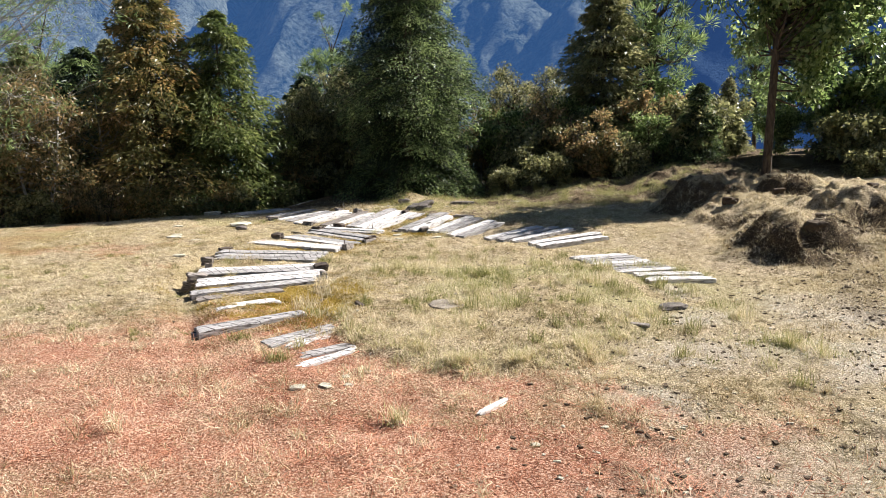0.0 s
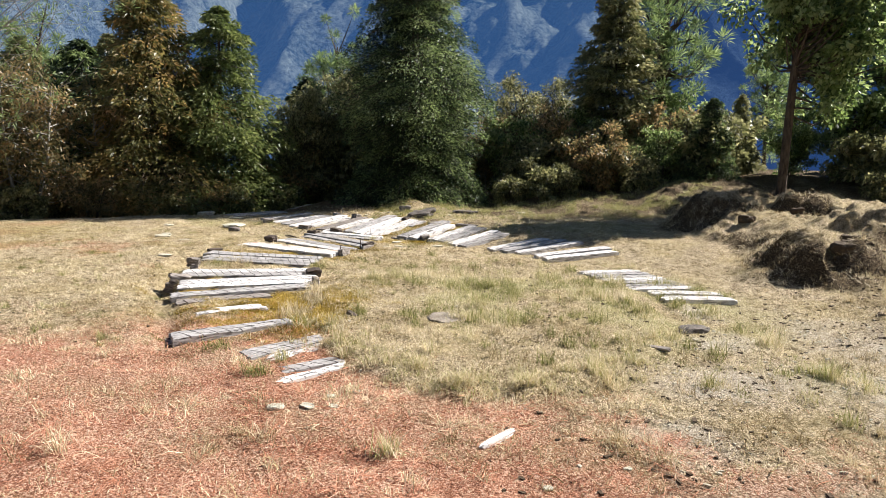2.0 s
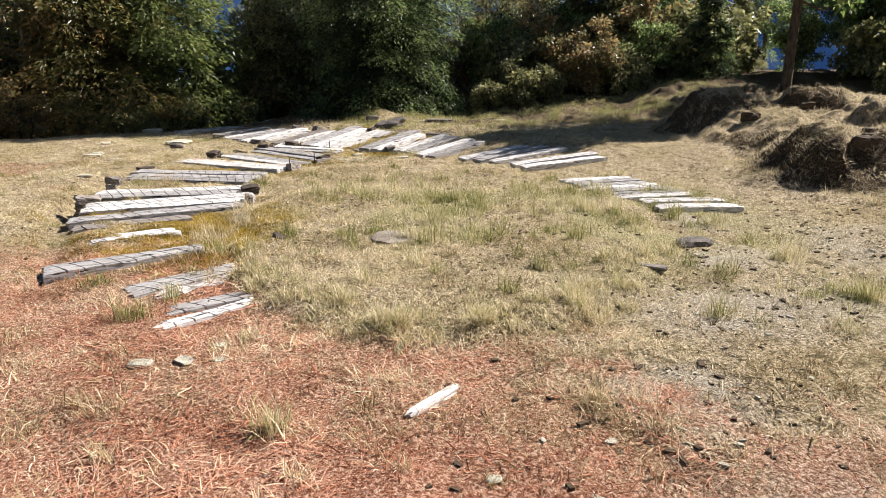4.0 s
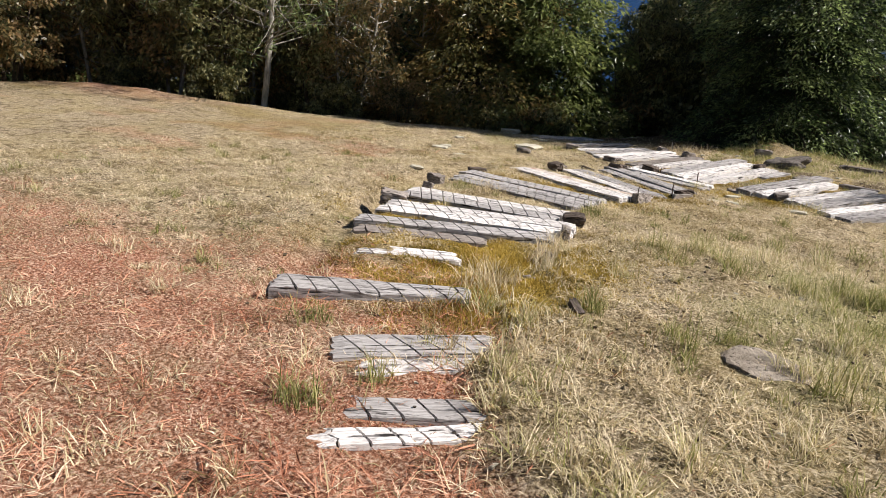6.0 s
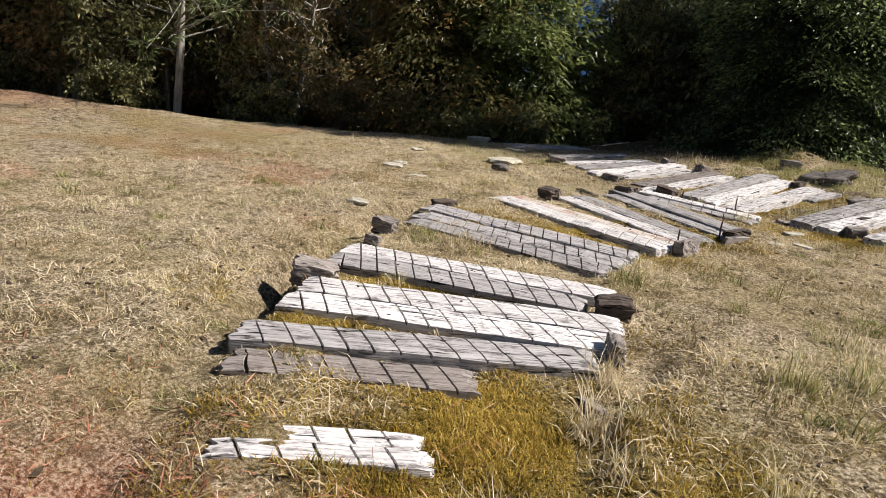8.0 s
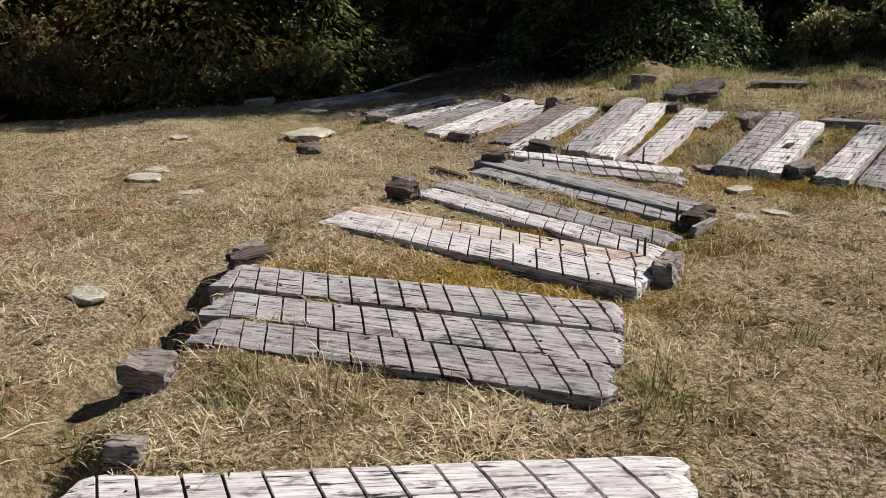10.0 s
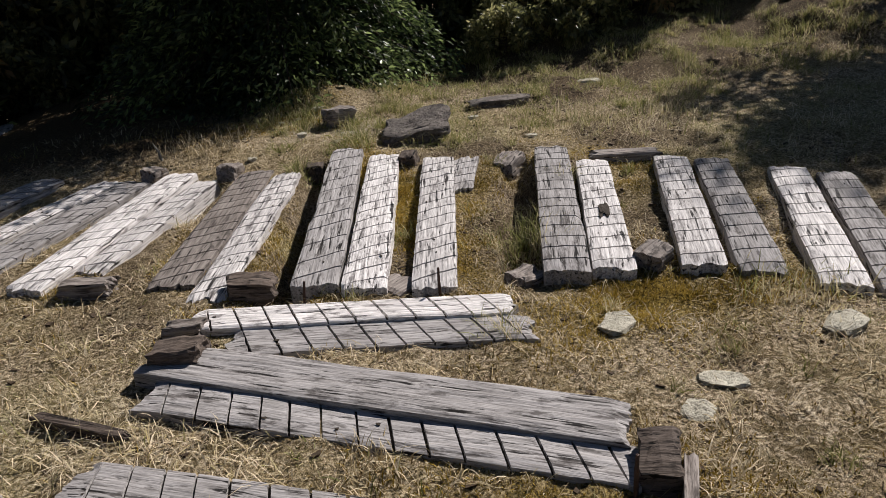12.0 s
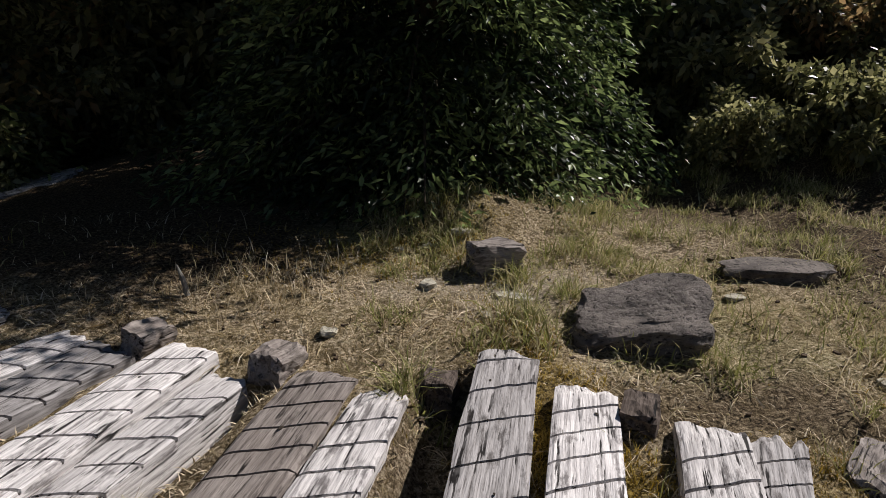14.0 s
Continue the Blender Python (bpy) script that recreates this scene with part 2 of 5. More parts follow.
def ground_material():
    m, t, b = material("meadow_soil", 0.95, 0.1)
    v = coords(t)
    fine, mid, big = texture(t, v, 55, 6, 0.7), texture(t, v, 9, 5), texture(t, v, 1.1, 4)
    clump = texture(t, v, 24, 4, 0.65)
    straw = ramp_node(t, fine, [(0.38, (0.07, 0.05, 0.03)), (0.5, (0.45, 0.345, 0.215)), (0.60, (0.80, 0.675, 0.49))])
    # dark noise patches put shadows between grass clumps into the straw colour
    straw = mix(t, ramp_node(t, clump, [(0.38, (0.8, 0.8, 0.8)), (0.47, (0, 0, 0))]), straw, (0.10, 0.075, 0.045))
    straw = mix(t, ramp_node(t, big, [(0.42, (0, 0, 0)), (0.66, (0.45, 0.45, 0.45))]), straw, (0.44, 0.35, 0.15))
    straw = mix(t, ramp_node(t, mid, [(0.36, (0.85, 0.85, 0.85)), (0.49, (0, 0, 0))]), straw, (0.13, 0.095, 0.045))
    straw = mix(t, ramp_node(t, texture(t, v, 3.2, 5, 0.7), [(0.34, (0.55, 0.55, 0.55)), (0.48, (0, 0, 0))]), straw, (0.22, 0.17, 0.08))
    layers = (("needles", [(0.37, (0.12, 0.045, 0.027)), (0.5, (0.44, 0.195, 0.115)), (0.60, (0.76, 0.52, 0.38))]),
              ("moss", [(0.40, (0.04, 0.03, 0.01)), (0.5, (0.21, 0.145, 0.03)), (0.62, (0.46, 0.34, 0.09))]),
              ("green", [(0.38, (0.07, 0.065, 0.025)), (0.5, (0.36, 0.32, 0.15)), (0.62, (0.66, 0.59, 0.36))]),
              ("bare", [(0.36, (0.15, 0.115, 0.08)), (0.48, (0.47, 0.40, 0.31)), (0.64, (0.70, 0.63, 0.53))]),
              ("bank_and_shade", [(0.38, (0.018, 0.012, 0.008)), (0.5, (0.09, 0.062, 0.036)), (0.64, (0.28, 0.21, 0.12))]))
    col = straw
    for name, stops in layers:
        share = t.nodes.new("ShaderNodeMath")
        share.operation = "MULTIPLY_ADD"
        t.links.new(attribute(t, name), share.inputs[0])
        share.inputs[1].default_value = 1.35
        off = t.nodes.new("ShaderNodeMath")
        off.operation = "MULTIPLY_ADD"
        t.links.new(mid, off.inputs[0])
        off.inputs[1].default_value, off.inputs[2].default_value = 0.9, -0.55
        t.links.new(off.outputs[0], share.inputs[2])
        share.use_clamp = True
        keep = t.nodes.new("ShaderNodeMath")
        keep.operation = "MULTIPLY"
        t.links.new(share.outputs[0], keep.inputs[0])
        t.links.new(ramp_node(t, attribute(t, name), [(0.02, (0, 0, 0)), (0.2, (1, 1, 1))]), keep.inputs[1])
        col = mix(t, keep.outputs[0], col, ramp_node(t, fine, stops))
    t.links.new(col, b.inputs["Base Color"])
    bump(t, b, fine, 1.0, 0.06)
    return m


def blade_material(name, stops, see_through=0.35, rough=0.65, spec=0.15):
    m, t, b = material(name, rough, spec)
    col = ramp_node(t, attribute(t, "tint"), stops)
    t.links.new(col, b.inputs["Base Color"])
    tr = t.nodes.new("ShaderNodeBsdfTranslucent")
    t.links.new(col, tr.inputs[0])
    mx = t.nodes.new("ShaderNodeMixShader")
    mx.inputs[0].default_value = see_through
    t.links.new(b.outputs[0], mx.inputs[1])
    t.links.new(tr.outputs[0], mx.inputs[2])
    t.links.new(mx.outputs[0], t.nodes["Material Output"].inputs[0])
    return m


def wood_material(name, pale, grey, dark, stain=None):
    m, t, b = material(name, 0.85, 0.2)
    v = coords(t)
    rnd = t.nodes.new("ShaderNodeObjectInfo").outputs["Random"]
    shift = t.nodes.new("ShaderNodeVectorMath")
    shift.operation = "ADD"
    t.links.new(v, shift.inputs[0])
    sc = t.nodes.new("ShaderNodeVectorMath")
    sc.operation = "SCALE"
    sc.inputs[0].default_value = (31.0, 17.0, 9.0)
    t.links.new(rnd, sc.inputs["Scale"])
    t.links.new(sc.outputs[0], shift.inputs[1])
    v = shift.outputs[0]
    grain = texture(t, v, 26, 6, 0.75, (0.16, 3.2, 3.2))
    crack = texture(t, v, 13, 4, 0.6, (0.30, 3.6, 3.6))
    blotch = texture(t, v, 5, 4, 0.6)
    col = ramp_node(t, grain, [(0.34, dark), (0.44, grey), (0.56, pale)])
    col = mix(t, ramp_node(t, crack, [(0.375, (1, 1, 1)), (0.415, (0, 0, 0))]), col, tuple(c * 0.2 for c in dark))
    col = mix(t, ramp_node(t, blotch, [(0.50, (0, 0, 0)), (0.68, (0.75, 0.75, 0.75))]), col, grey)
    col = mix(t, ramp_node(t, texture(t, v, 14, 5, 0.7, (0.5, 1.4, 1.4)), [(0.54, (0, 0, 0)), (0.64, (0.8, 0.8, 0.8))]), col, dark)
    if stain:
        col = mix(t, ramp_node(t, texture(t, v, 2.6, 3), [(0.5, (0, 0, 0)), (0.62, (0.85, 0.85, 0.85))]), col, stain)
    shade = ramp_node(t, rnd, [(0.0, (0.80, 0.79, 0.78)), (1.0, (1.06, 1.05, 1.04))])
    col = mix(t, 1.0, col, shade, "MULTIPLY")
    t.links.new(col, b.inputs["Base Color"])
    bump(t, b, crack, 0.8, 0.012)
    return m


def stone_material(name, lo, hi, scale=7):
    m, t, b = material(name, 0.9, 0.25)
    v = coords(t)
    n1, n2 = texture(t, v, scale, 6, 0.7), texture(t, v, scale * 5, 5, 0.7, (1, 1, 3))
    col = ramp_node(t, n1, [(0.32, lo), (0.66, hi)])
    col = mix(t, ramp_node(t, n2, [(0.36, (1, 1, 1)), (0.46, (0, 0, 0))]), col, tuple(c * 0.4 for c in lo))
    t.links.new(col, b.inputs["Base Color"])
    bump(t, b, n2, 0.9, 0.02)
    return m


def bark_material(name, lo, hi):
    m, t, b = material(name, 0.95, 0.15)
    n = texture(t, coords(t), 14, 6, 0.7, (1, 1, 0.25))
    t.links.new(ramp_node(t, n, [(0.35, lo), (0.65, hi)]), b.inputs["Base Color"])
    bump(t, b, n, 0.9, 0.02)
    return m


def plain_material(name, colour, rough=0.9):
    m, t, b = material(name, rough, 0.2)
    n = texture(t, coords(t), 30, 5, 0.7)
    t.links.new(ramp_node(t, n, [(0.3, tuple(c * 0.55 for c in colour)), (0.7, tuple(c * 1.25 for c in colour))]), b.inputs["Base Color"])
    bump(t, b, n, 0.6, 0.01)
    return m


M_GROUND = ground_material()
M_STRAW = blade_material("dry_grass", [(0.0, (0.19, 0.13, 0.055)), (0.35, (0.53, 0.43, 0.245)), (0.8, (0.87, 0.75, 0.56)), (1.0, (0.48, 0.40, 0.20))])
M_NEEDLE = blade_material("fallen_needles", [(0.0, (0.18, 0.07, 0.04)), (0.5, (0.53, 0.225, 0.13)), (0.85, (0.74, 0.42, 0.28)), (1.0, (0.78, 0.54, 0.40))], 0.2)
M_GRASS = blade_material("green_grass", [(0.0, (0.12, 0.13, 0.035)), (0.35, (0.31, 0.31, 0.10)), (0.65, (0.60, 0.51, 0.30)), (1.0, (0.83, 0.72, 0.53))])
M_MOSS = blade_material("golden_moss", [(0.0, (0.09, 0.07, 0.012)), (0.5, (0.34, 0.225, 0.03)), (1.0, (0.62, 0.46, 0.12))])
M_BLEACHED = wood_material("bleached_timber", (0.82, 0.79, 0.765), (0.53, 0.505, 0.49), (0.14, 0.125, 0.12))
M_GREY = wood_material("grey_timber", (0.46, 0.44, 0.43), (0.29, 0.275, 0.265), (0.08, 0.07, 0.065))
M_BROWN = wood_material("brown_timber", (0.33, 0.295, 0.265), (0.21, 0.18, 0.16), (0.065, 0.055, 0.048))
M_RUST = wood_material("stained_timber", (0.64, 0.60, 0.55), (0.48, 0.42, 0.36), (0.18, 0.14, 0.11), (0.33, 0.15, 0.06))
M_ROT = wood_material("rotten_timber", (0.15, 0.12, 0.10), (0.085, 0.065, 0.052), (0.028, 0.022, 0.018))
M_GROOVE = plain_material("dirt_in_grooves", (0.045, 0.035, 0.026))
M_ROCK = stone_material("grey_schist", (0.06, 0.052, 0.046), (0.22, 0.19, 0.165))
M_PALE = stone_material("pale_stone", (0.36, 0.33, 0.25), (0.60, 0.56, 0.45))
M_IRON = plain_material("rusty_iron", (0.07, 0.04, 0.03), 0.6)
M_BARK = bark_material("dark_bark", (0.03, 0.022, 0.016), (0.12, 0.09, 0.065))
M_PALEBARK = bark_material("pale_bark", (0.13, 0.12, 0.10), (0.36, 0.34, 0.30))


def leaf_material(name, a, b, c, see_through=0.55):
    return blade_material(name, [(0.0, a), (0.55, b), (1.0, c)], see_through, 0.38, 0.5)


# dark stops paint the shaded mass, the bright last one its sunlit glints
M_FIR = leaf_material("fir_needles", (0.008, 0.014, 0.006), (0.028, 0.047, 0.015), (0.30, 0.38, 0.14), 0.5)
M_BRIGHT = leaf_material("young_conifer_needles", (0.04, 0.065, 0.02), (0.13, 0.165, 0.05), (0.29, 0.32, 0.11))
M_BROWNFIR = leaf_material("browning_needles", (0.035, 0.05, 0.018), (0.17, 0.155, 0.05), (0.42, 0.27, 0.10))
M_OLIVE = leaf_material("olive_leaves", (0.06, 0.065, 0.026), (0.20, 0.20, 0.08), (0.44, 0.41, 0.20))
M_PINE = leaf_material("pine_needles", (0.06, 0.10, 0.035), (0.19, 0.26, 0.085), (0.38, 0.46, 0.19))
M_BROAD = leaf_material("broad_leaves", (0.05, 0.085, 0.025), (0.20, 0.27, 0.08), (0.48, 0.54, 0.25), 0.65)
M_REDLEAF = leaf_material("reddish_leaves", (0.06, 0.07, 0.03), (0.22, 0.17, 0.07), (0.44, 0.29, 0.14))


# ---- mesh helpers ----
def mesh_of(name, verts, faces, mats, attrs=None, smooth=False, which=None):
    """A mesh from arrays of vertices and of equally long faces."""
    me = bpy.data.meshes.new(name)
    verts, faces = np.asarray(verts, np.float32), np.asarray(faces, np.int32)
    k = faces.shape[1]
    me.vertices.add(len(verts))
    me.vertices.foreach_set("co", verts.ravel())
    me.loops.add(faces.size)
    me.loops.foreach_set("vertex_index", faces.ravel())
    me.polygons.add(len(faces))
    me.polygons.foreach_set("loop_start", np.arange(0, faces.size, k, dtype=np.int32))
    for m in mats if isinstance(mats, (list, tuple)) else [mats]:
        me.materials.append(m)
    if which is not None:
        me.polygons.foreach_set("material_index", np.asarray(which, np.int32))
    for key, values in (attrs or {}).items():
        a = me.attributes.new(key, "FLOAT", "POINT")
        a.data.foreach_set("value", np.asarray(values, np.float32))
    me.update(calc_edges=True)
    me.validate()
    me.polygons.foreach_set("use_smooth", np.full(len(faces), smooth))
    return me


def part(name, me, parent, label=""):
    ob = new(name, me)
    ob.parent = parent
    if label:
        ob["label"] = label
    return ob


def from_bmesh(name, bm, mats, smooth=False):
    me = bpy.data.meshes.new(name)
    bm.to_mesh(me)
    bm.free()
    for m in mats if isinstance(mats, (list, tuple)) else [mats]:
        me.materials.append(m)
    if smooth:
        me.polygons.foreach_set("use_smooth", np.ones(len(me.polygons), bool))
    return me


def unit(v):
    return v / np.maximum(np.linalg.norm(v, axis=-1, keepdims=True), 1e-6)


def kites(p, d, length, width, rng, droop=0.15, lift=None):
    """Leaf-shaped quads from p along d."""
    n = len(p)
    side = unit(np.cross(d, unit(rng.normal(size=(n, 3)))))
    length, width = np.broadcast_to(length, n)[:, None], np.broadcast_to(width, n)[:, None]
    tip = p + d * length
    tip[:, 2] -= droop * length[:, 0]
    mid = p + d * length * 0.45
    v = np.stack([p, mid + side * width / 2, tip, mid - side * width / 2], 1).reshape(-1, 3)
    return v, np.arange(4 * n).reshape(-1, 4)


def tubes(runs, sides=6):
    """Tapered tubes, each a list of (point, radius), as vertices and quads."""
    vs, fs, start = [], [], 0
    ang = np.arange(sides) * 2 * math.pi / sides
    for run in runs:
        pts, rad = np.array([p for p, r in run], float), [r for p, r in run]
        for i, (p, r) in enumerate(zip(pts, rad)):
            d = unit(pts[min(i + 1, len(pts) - 1)] - pts[max(i - 1, 0)])
            a = unit(np.cross(d, (0.31, 0.83, 0.46) if abs(d[2]) > 0.5 else (0, 0, 1)))
            b = np.cross(d, a)
            vs.append(p + r * (np.cos(ang)[:, None] * a + np.sin(ang)[:, None] * b))
        for i in range(len(pts) - 1):
            for j in range(sides):
                k = (j + 1) % sides
                fs.append((start + i * sides + j, start + i * sides + k, start + (i + 1) * sides + k, start + (i + 1) * sides + j))
        start += len(pts) * sides
    return np.concatenate(vs), np.array(fs)


# ---- ground: one sheet to the horizon ----
def spread(lo, hi, step, reach):
    inner = list(np.arange(lo, hi + 1e-6, step))
    grow, s, a, b = step, step, lo, hi
    left, right = [], []
    while a > -reach or b < reach:
        s *= 1.17
        a, b = a - s, b + s
        left.append(a)
        right.append(b)
    return np.array(left[::-1] + inner + right)


gx, gy = spread(-8, 8.5, 0.055, 3500), spread(0.5, 20, 0.055, 3500)
GX, GY = np.meshgrid(gx, gy)
fx, fy = GX.ravel(), GY.ravel()
fz = height(fx, fy)
nx = len(gx)
i0 = (np.arange(len(gy) - 1)[:, None] * nx + np.arange(nx - 1)[None]).ravel()
share = dict(zip(("needles", "moss", "green", "bare", "bank_and_shade"), zones(fx, fy)))
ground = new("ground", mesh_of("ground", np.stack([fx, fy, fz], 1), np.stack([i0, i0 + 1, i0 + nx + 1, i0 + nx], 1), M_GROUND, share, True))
tagged(ground, "sunlit mountain meadow of dry grass, needle litter and soil", "meadow", kind="structure")


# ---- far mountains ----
def mountain_material(name, lo, hi, haze_glow):
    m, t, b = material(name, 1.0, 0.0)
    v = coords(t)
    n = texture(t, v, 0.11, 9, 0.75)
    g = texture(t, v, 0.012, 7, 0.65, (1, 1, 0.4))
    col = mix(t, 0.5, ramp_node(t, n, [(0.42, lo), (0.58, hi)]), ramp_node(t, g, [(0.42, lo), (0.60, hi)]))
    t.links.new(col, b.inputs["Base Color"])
    # blue haze before the slopes is painted as a faint even glow
    b.inputs["Emission Color"].default_value = (*haze_glow, 1)
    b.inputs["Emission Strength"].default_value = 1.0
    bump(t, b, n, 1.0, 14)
    return m


def mountain(name, label, mat, x0, x1, y0, y1, top, seed):
    ax, ay = np.linspace(x0, x1, 420), np.linspace(y0, y1, 150)
    X, Y = np.meshgrid(ax, ay)
    u = (Y - y0) / (y1 - y0)
    ridge = 1 - np.abs(fbm(X * 0.0042 + 0.3 * fbm(X * 0.002, Y * 0.002, 2, seed + 5), Y * 0.0016, 5, seed)) * 1.7
    z = -90 + u ** 0.9 * top(X) * (0.55 + 0.5 * ridge) + u * 130 * (0.5 - np.abs(fbm(X * 0.0075 + 0.002 * Y, Y * 0.0022, 4, seed + 3))) + 26 * fbm(X * 0.018, Y * 0.010, 5, seed + 9)
    f = (np.arange(149)[:, None] * 420 + np.arange(419)[None]).ravel()
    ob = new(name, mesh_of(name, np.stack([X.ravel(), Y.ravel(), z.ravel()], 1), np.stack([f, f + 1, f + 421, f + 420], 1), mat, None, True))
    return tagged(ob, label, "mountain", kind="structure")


mountain("backdrop", "hazy blue forested mountainside across the valley", mountain_material("hazed_far_forest", (0.008, 0.018, 0.022), (0.16, 0.18, 0.155), (0.012, 0.034, 0.088)),
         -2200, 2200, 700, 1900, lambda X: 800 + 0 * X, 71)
# second ridge: its shade is put into the dark blue colours
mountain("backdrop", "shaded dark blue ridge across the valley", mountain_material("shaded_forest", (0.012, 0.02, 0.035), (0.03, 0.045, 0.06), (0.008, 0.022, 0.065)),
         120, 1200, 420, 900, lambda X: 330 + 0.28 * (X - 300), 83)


# ---- timber ----
def sleeper_mesh(length, width, slant, pitch, mats, rng, groove=True, rough=1.0, thick=0.15, taper=0.0):
    """A squared timber lying along x with its top at z = 0, with slanting saw cuts across the top."""
    us, cut = [-length / 2], [0]
    if groove:
        k = -length / 2 + pitch * rng.uniform(0.5, 0.9)
        while k < length / 2 - 0.05:
            w = rng.uniform(0.0032, 0.0056)
            for off, c in ((-w - 0.002, 0), (-w, 1), (w, 1), (w + 0.002, 0)):
                us.append(k + off)
                cut.append(c)
            us.append(k + pitch * 0.33)
            us.append(k + pitch * 0.62)
            cut += [0, 0]
            k += pitch * rng.uniform(0.88, 1.12)
        us, cut = zip(*[(u, c) for u, c in zip(us, cut) if u < length / 2 - 0.012])
        us, cut = list(us), list(cut)
    else:
        us += list(np.linspace(-length / 2, length / 2, 40)[1:-1])
        cut += [0] * 38
    us.append(length / 2)
    cut.append(0)
    us, cut = np.array(us), np.array(cut, float)
    rows = 15
    vs = np.linspace(-width / 2, width / 2, rows)
    U, V = np.meshgrid(us, vs, indexing="ij")
    C = np.repeat(cut[:, None], rows, 1)
    hold = np.clip((length / 2 - np.abs(U)) / 0.10, 0, 1)
    seed = int(rng.integers(1000))
    X = U + slant * V * hold + (1 - hold) * 0.045 * rough * fbm(V * 26 + seed, np.sign(U) * 3.3, 3, seed)
    Y = V * (1 - taper * (U / length + 0.5)) + 0.010 * rough * fbm(U * 3.5, np.sign(V) * 5.7 + seed, 4, seed + 1) * np.abs(V) / width * 2
    edge = (np.abs(V) / (width / 2)) ** 8
    Z = 0.007 * fbm(U * 2.2, V * 9, 3, seed + 2) + 0.0030 * rough * fbm(U * 5, V * 120, 2, seed + 3) - 0.007 * edge
    Z = Z - 0.03 * rough * np.clip(fbm(U * 3.1, V * 7, 3, seed + 6) - 0.42, 0, 1) * edge * 3
    Z = Z - C * (0.010 + 0.007 * vnoise(U * 9, V * 20, seed)) - 0.012 * (1 - np.clip((length / 2 - np.abs(U)) / 0.02, 0, 1))
    nu = len(us)
    top = np.stack([X, Y, Z], -1).reshape(-1, 3)
    idx = np.arange(nu * rows).reshape(nu, rows)
    q = np.stack([idx[:-1, :-1], idx[1:, :-1], idx[1:, 1:], idx[:-1, 1:]], -1).reshape(-1, 4)
    mat = ((C[:-1, :-1] + C[1:, :-1]) > 1.5).astype(int).ravel()
    loop = np.concatenate([idx[:, 0], idx[-1, 1:], idx[-2::-1, -1], idx[0, -2:0:-1]])
    low = top[loop].copy()
    low[:, 2] = -thick
    mid = top[loop].copy()
    mid[:, 2] -= 0.05
    mid[:, :2] *= 1.004
    n, a, b = len(loop), len(top), len(top) + len(loop)
    j = np.arange(n)
    k = (j + 1) % n
    s1 = np.stack([loop[j], a + j, a + k, loop[k]], 1)
    s2 = np.stack([a + j, b + j, b + k, a + k], 1)
    return mesh_of("wooden_sleeper", np.concatenate([top, mid, low]), np.concatenate([q, s1, s2]), mats, None, False,
                   np.concatenate([mat, np.zeros(2 * n, int)]))


ring = [(0.011 * math.cos(k * 0.7854) * (0.8 + 0.3 * (k % 3)), 0.010 * math.sin(k * 0.7854), 0.002) for k in range(8)]
HOLE_MESH = mesh_of("nail_hole", ring + [(0, 0, -0.012), (0, 0, 0.0025)], [(k, (k + 1) % 8, 9) for k in range(8)] + [((k + 1) % 8, k, 8) for k in range(8)], M_GROOVE)


def sleeper(lx, ly, rx, ry, width, mat, label, up=0.05, slant=-0.5, groove=True, pitch=0.135, rough=1.0, tilt=0.0, taper=0.0):
    """A sleeper from (lx, ly) to (rx, ry), its top a little above the ground at both ends."""
    rng = np.random.default_rng(int(abs(lx * 971 + ly * 577 + rx * 131) * 10) % 99991)
    length = math.hypot(rx - lx, ry - ly)
    za = float(base_height(np.array([lx]), np.array([ly]))[0]) + up
    zb = float(base_height(np.array([rx]), np.array([ry]))[0]) + up
    me = sleeper_mesh(length, width * 1.09, slant, pitch, [mat, M_GROOVE], rng, groove, rough, 0.34, taper)
    ob = new("wooden_sleeper", me)
    yaw, dip = math.degrees(math.atan2(ry - ly, rx - lx)), math.degrees(math.atan2(zb - za, length))
    ob.matrix_world = pose((lx + rx) / 2, (ly + ry) / 2, (za + zb) / 2, 0, 0, yaw) @ pose(0, 0, 0, tilt, -dip, 0)
    if groove and up > 0.035:
        for k in range(int(2.2 * length)):
            hole = part("nail_hole", HOLE_MESH, ob)
            s = rng.uniform(0.35, 0.75)
            hole.matrix_basis = pose(rng.uniform(-0.46, 0.46) * length, rng.uniform(-0.36, 0.36) * width, 0.0015, 0, 0, rng.uniform(-20, 20)) @ Matrix.Diagonal((s * rng.uniform(1, 1.8), s, 1, 1))
    return tagged(ob, label, "timber sleeper", "sleepers of the curving path")


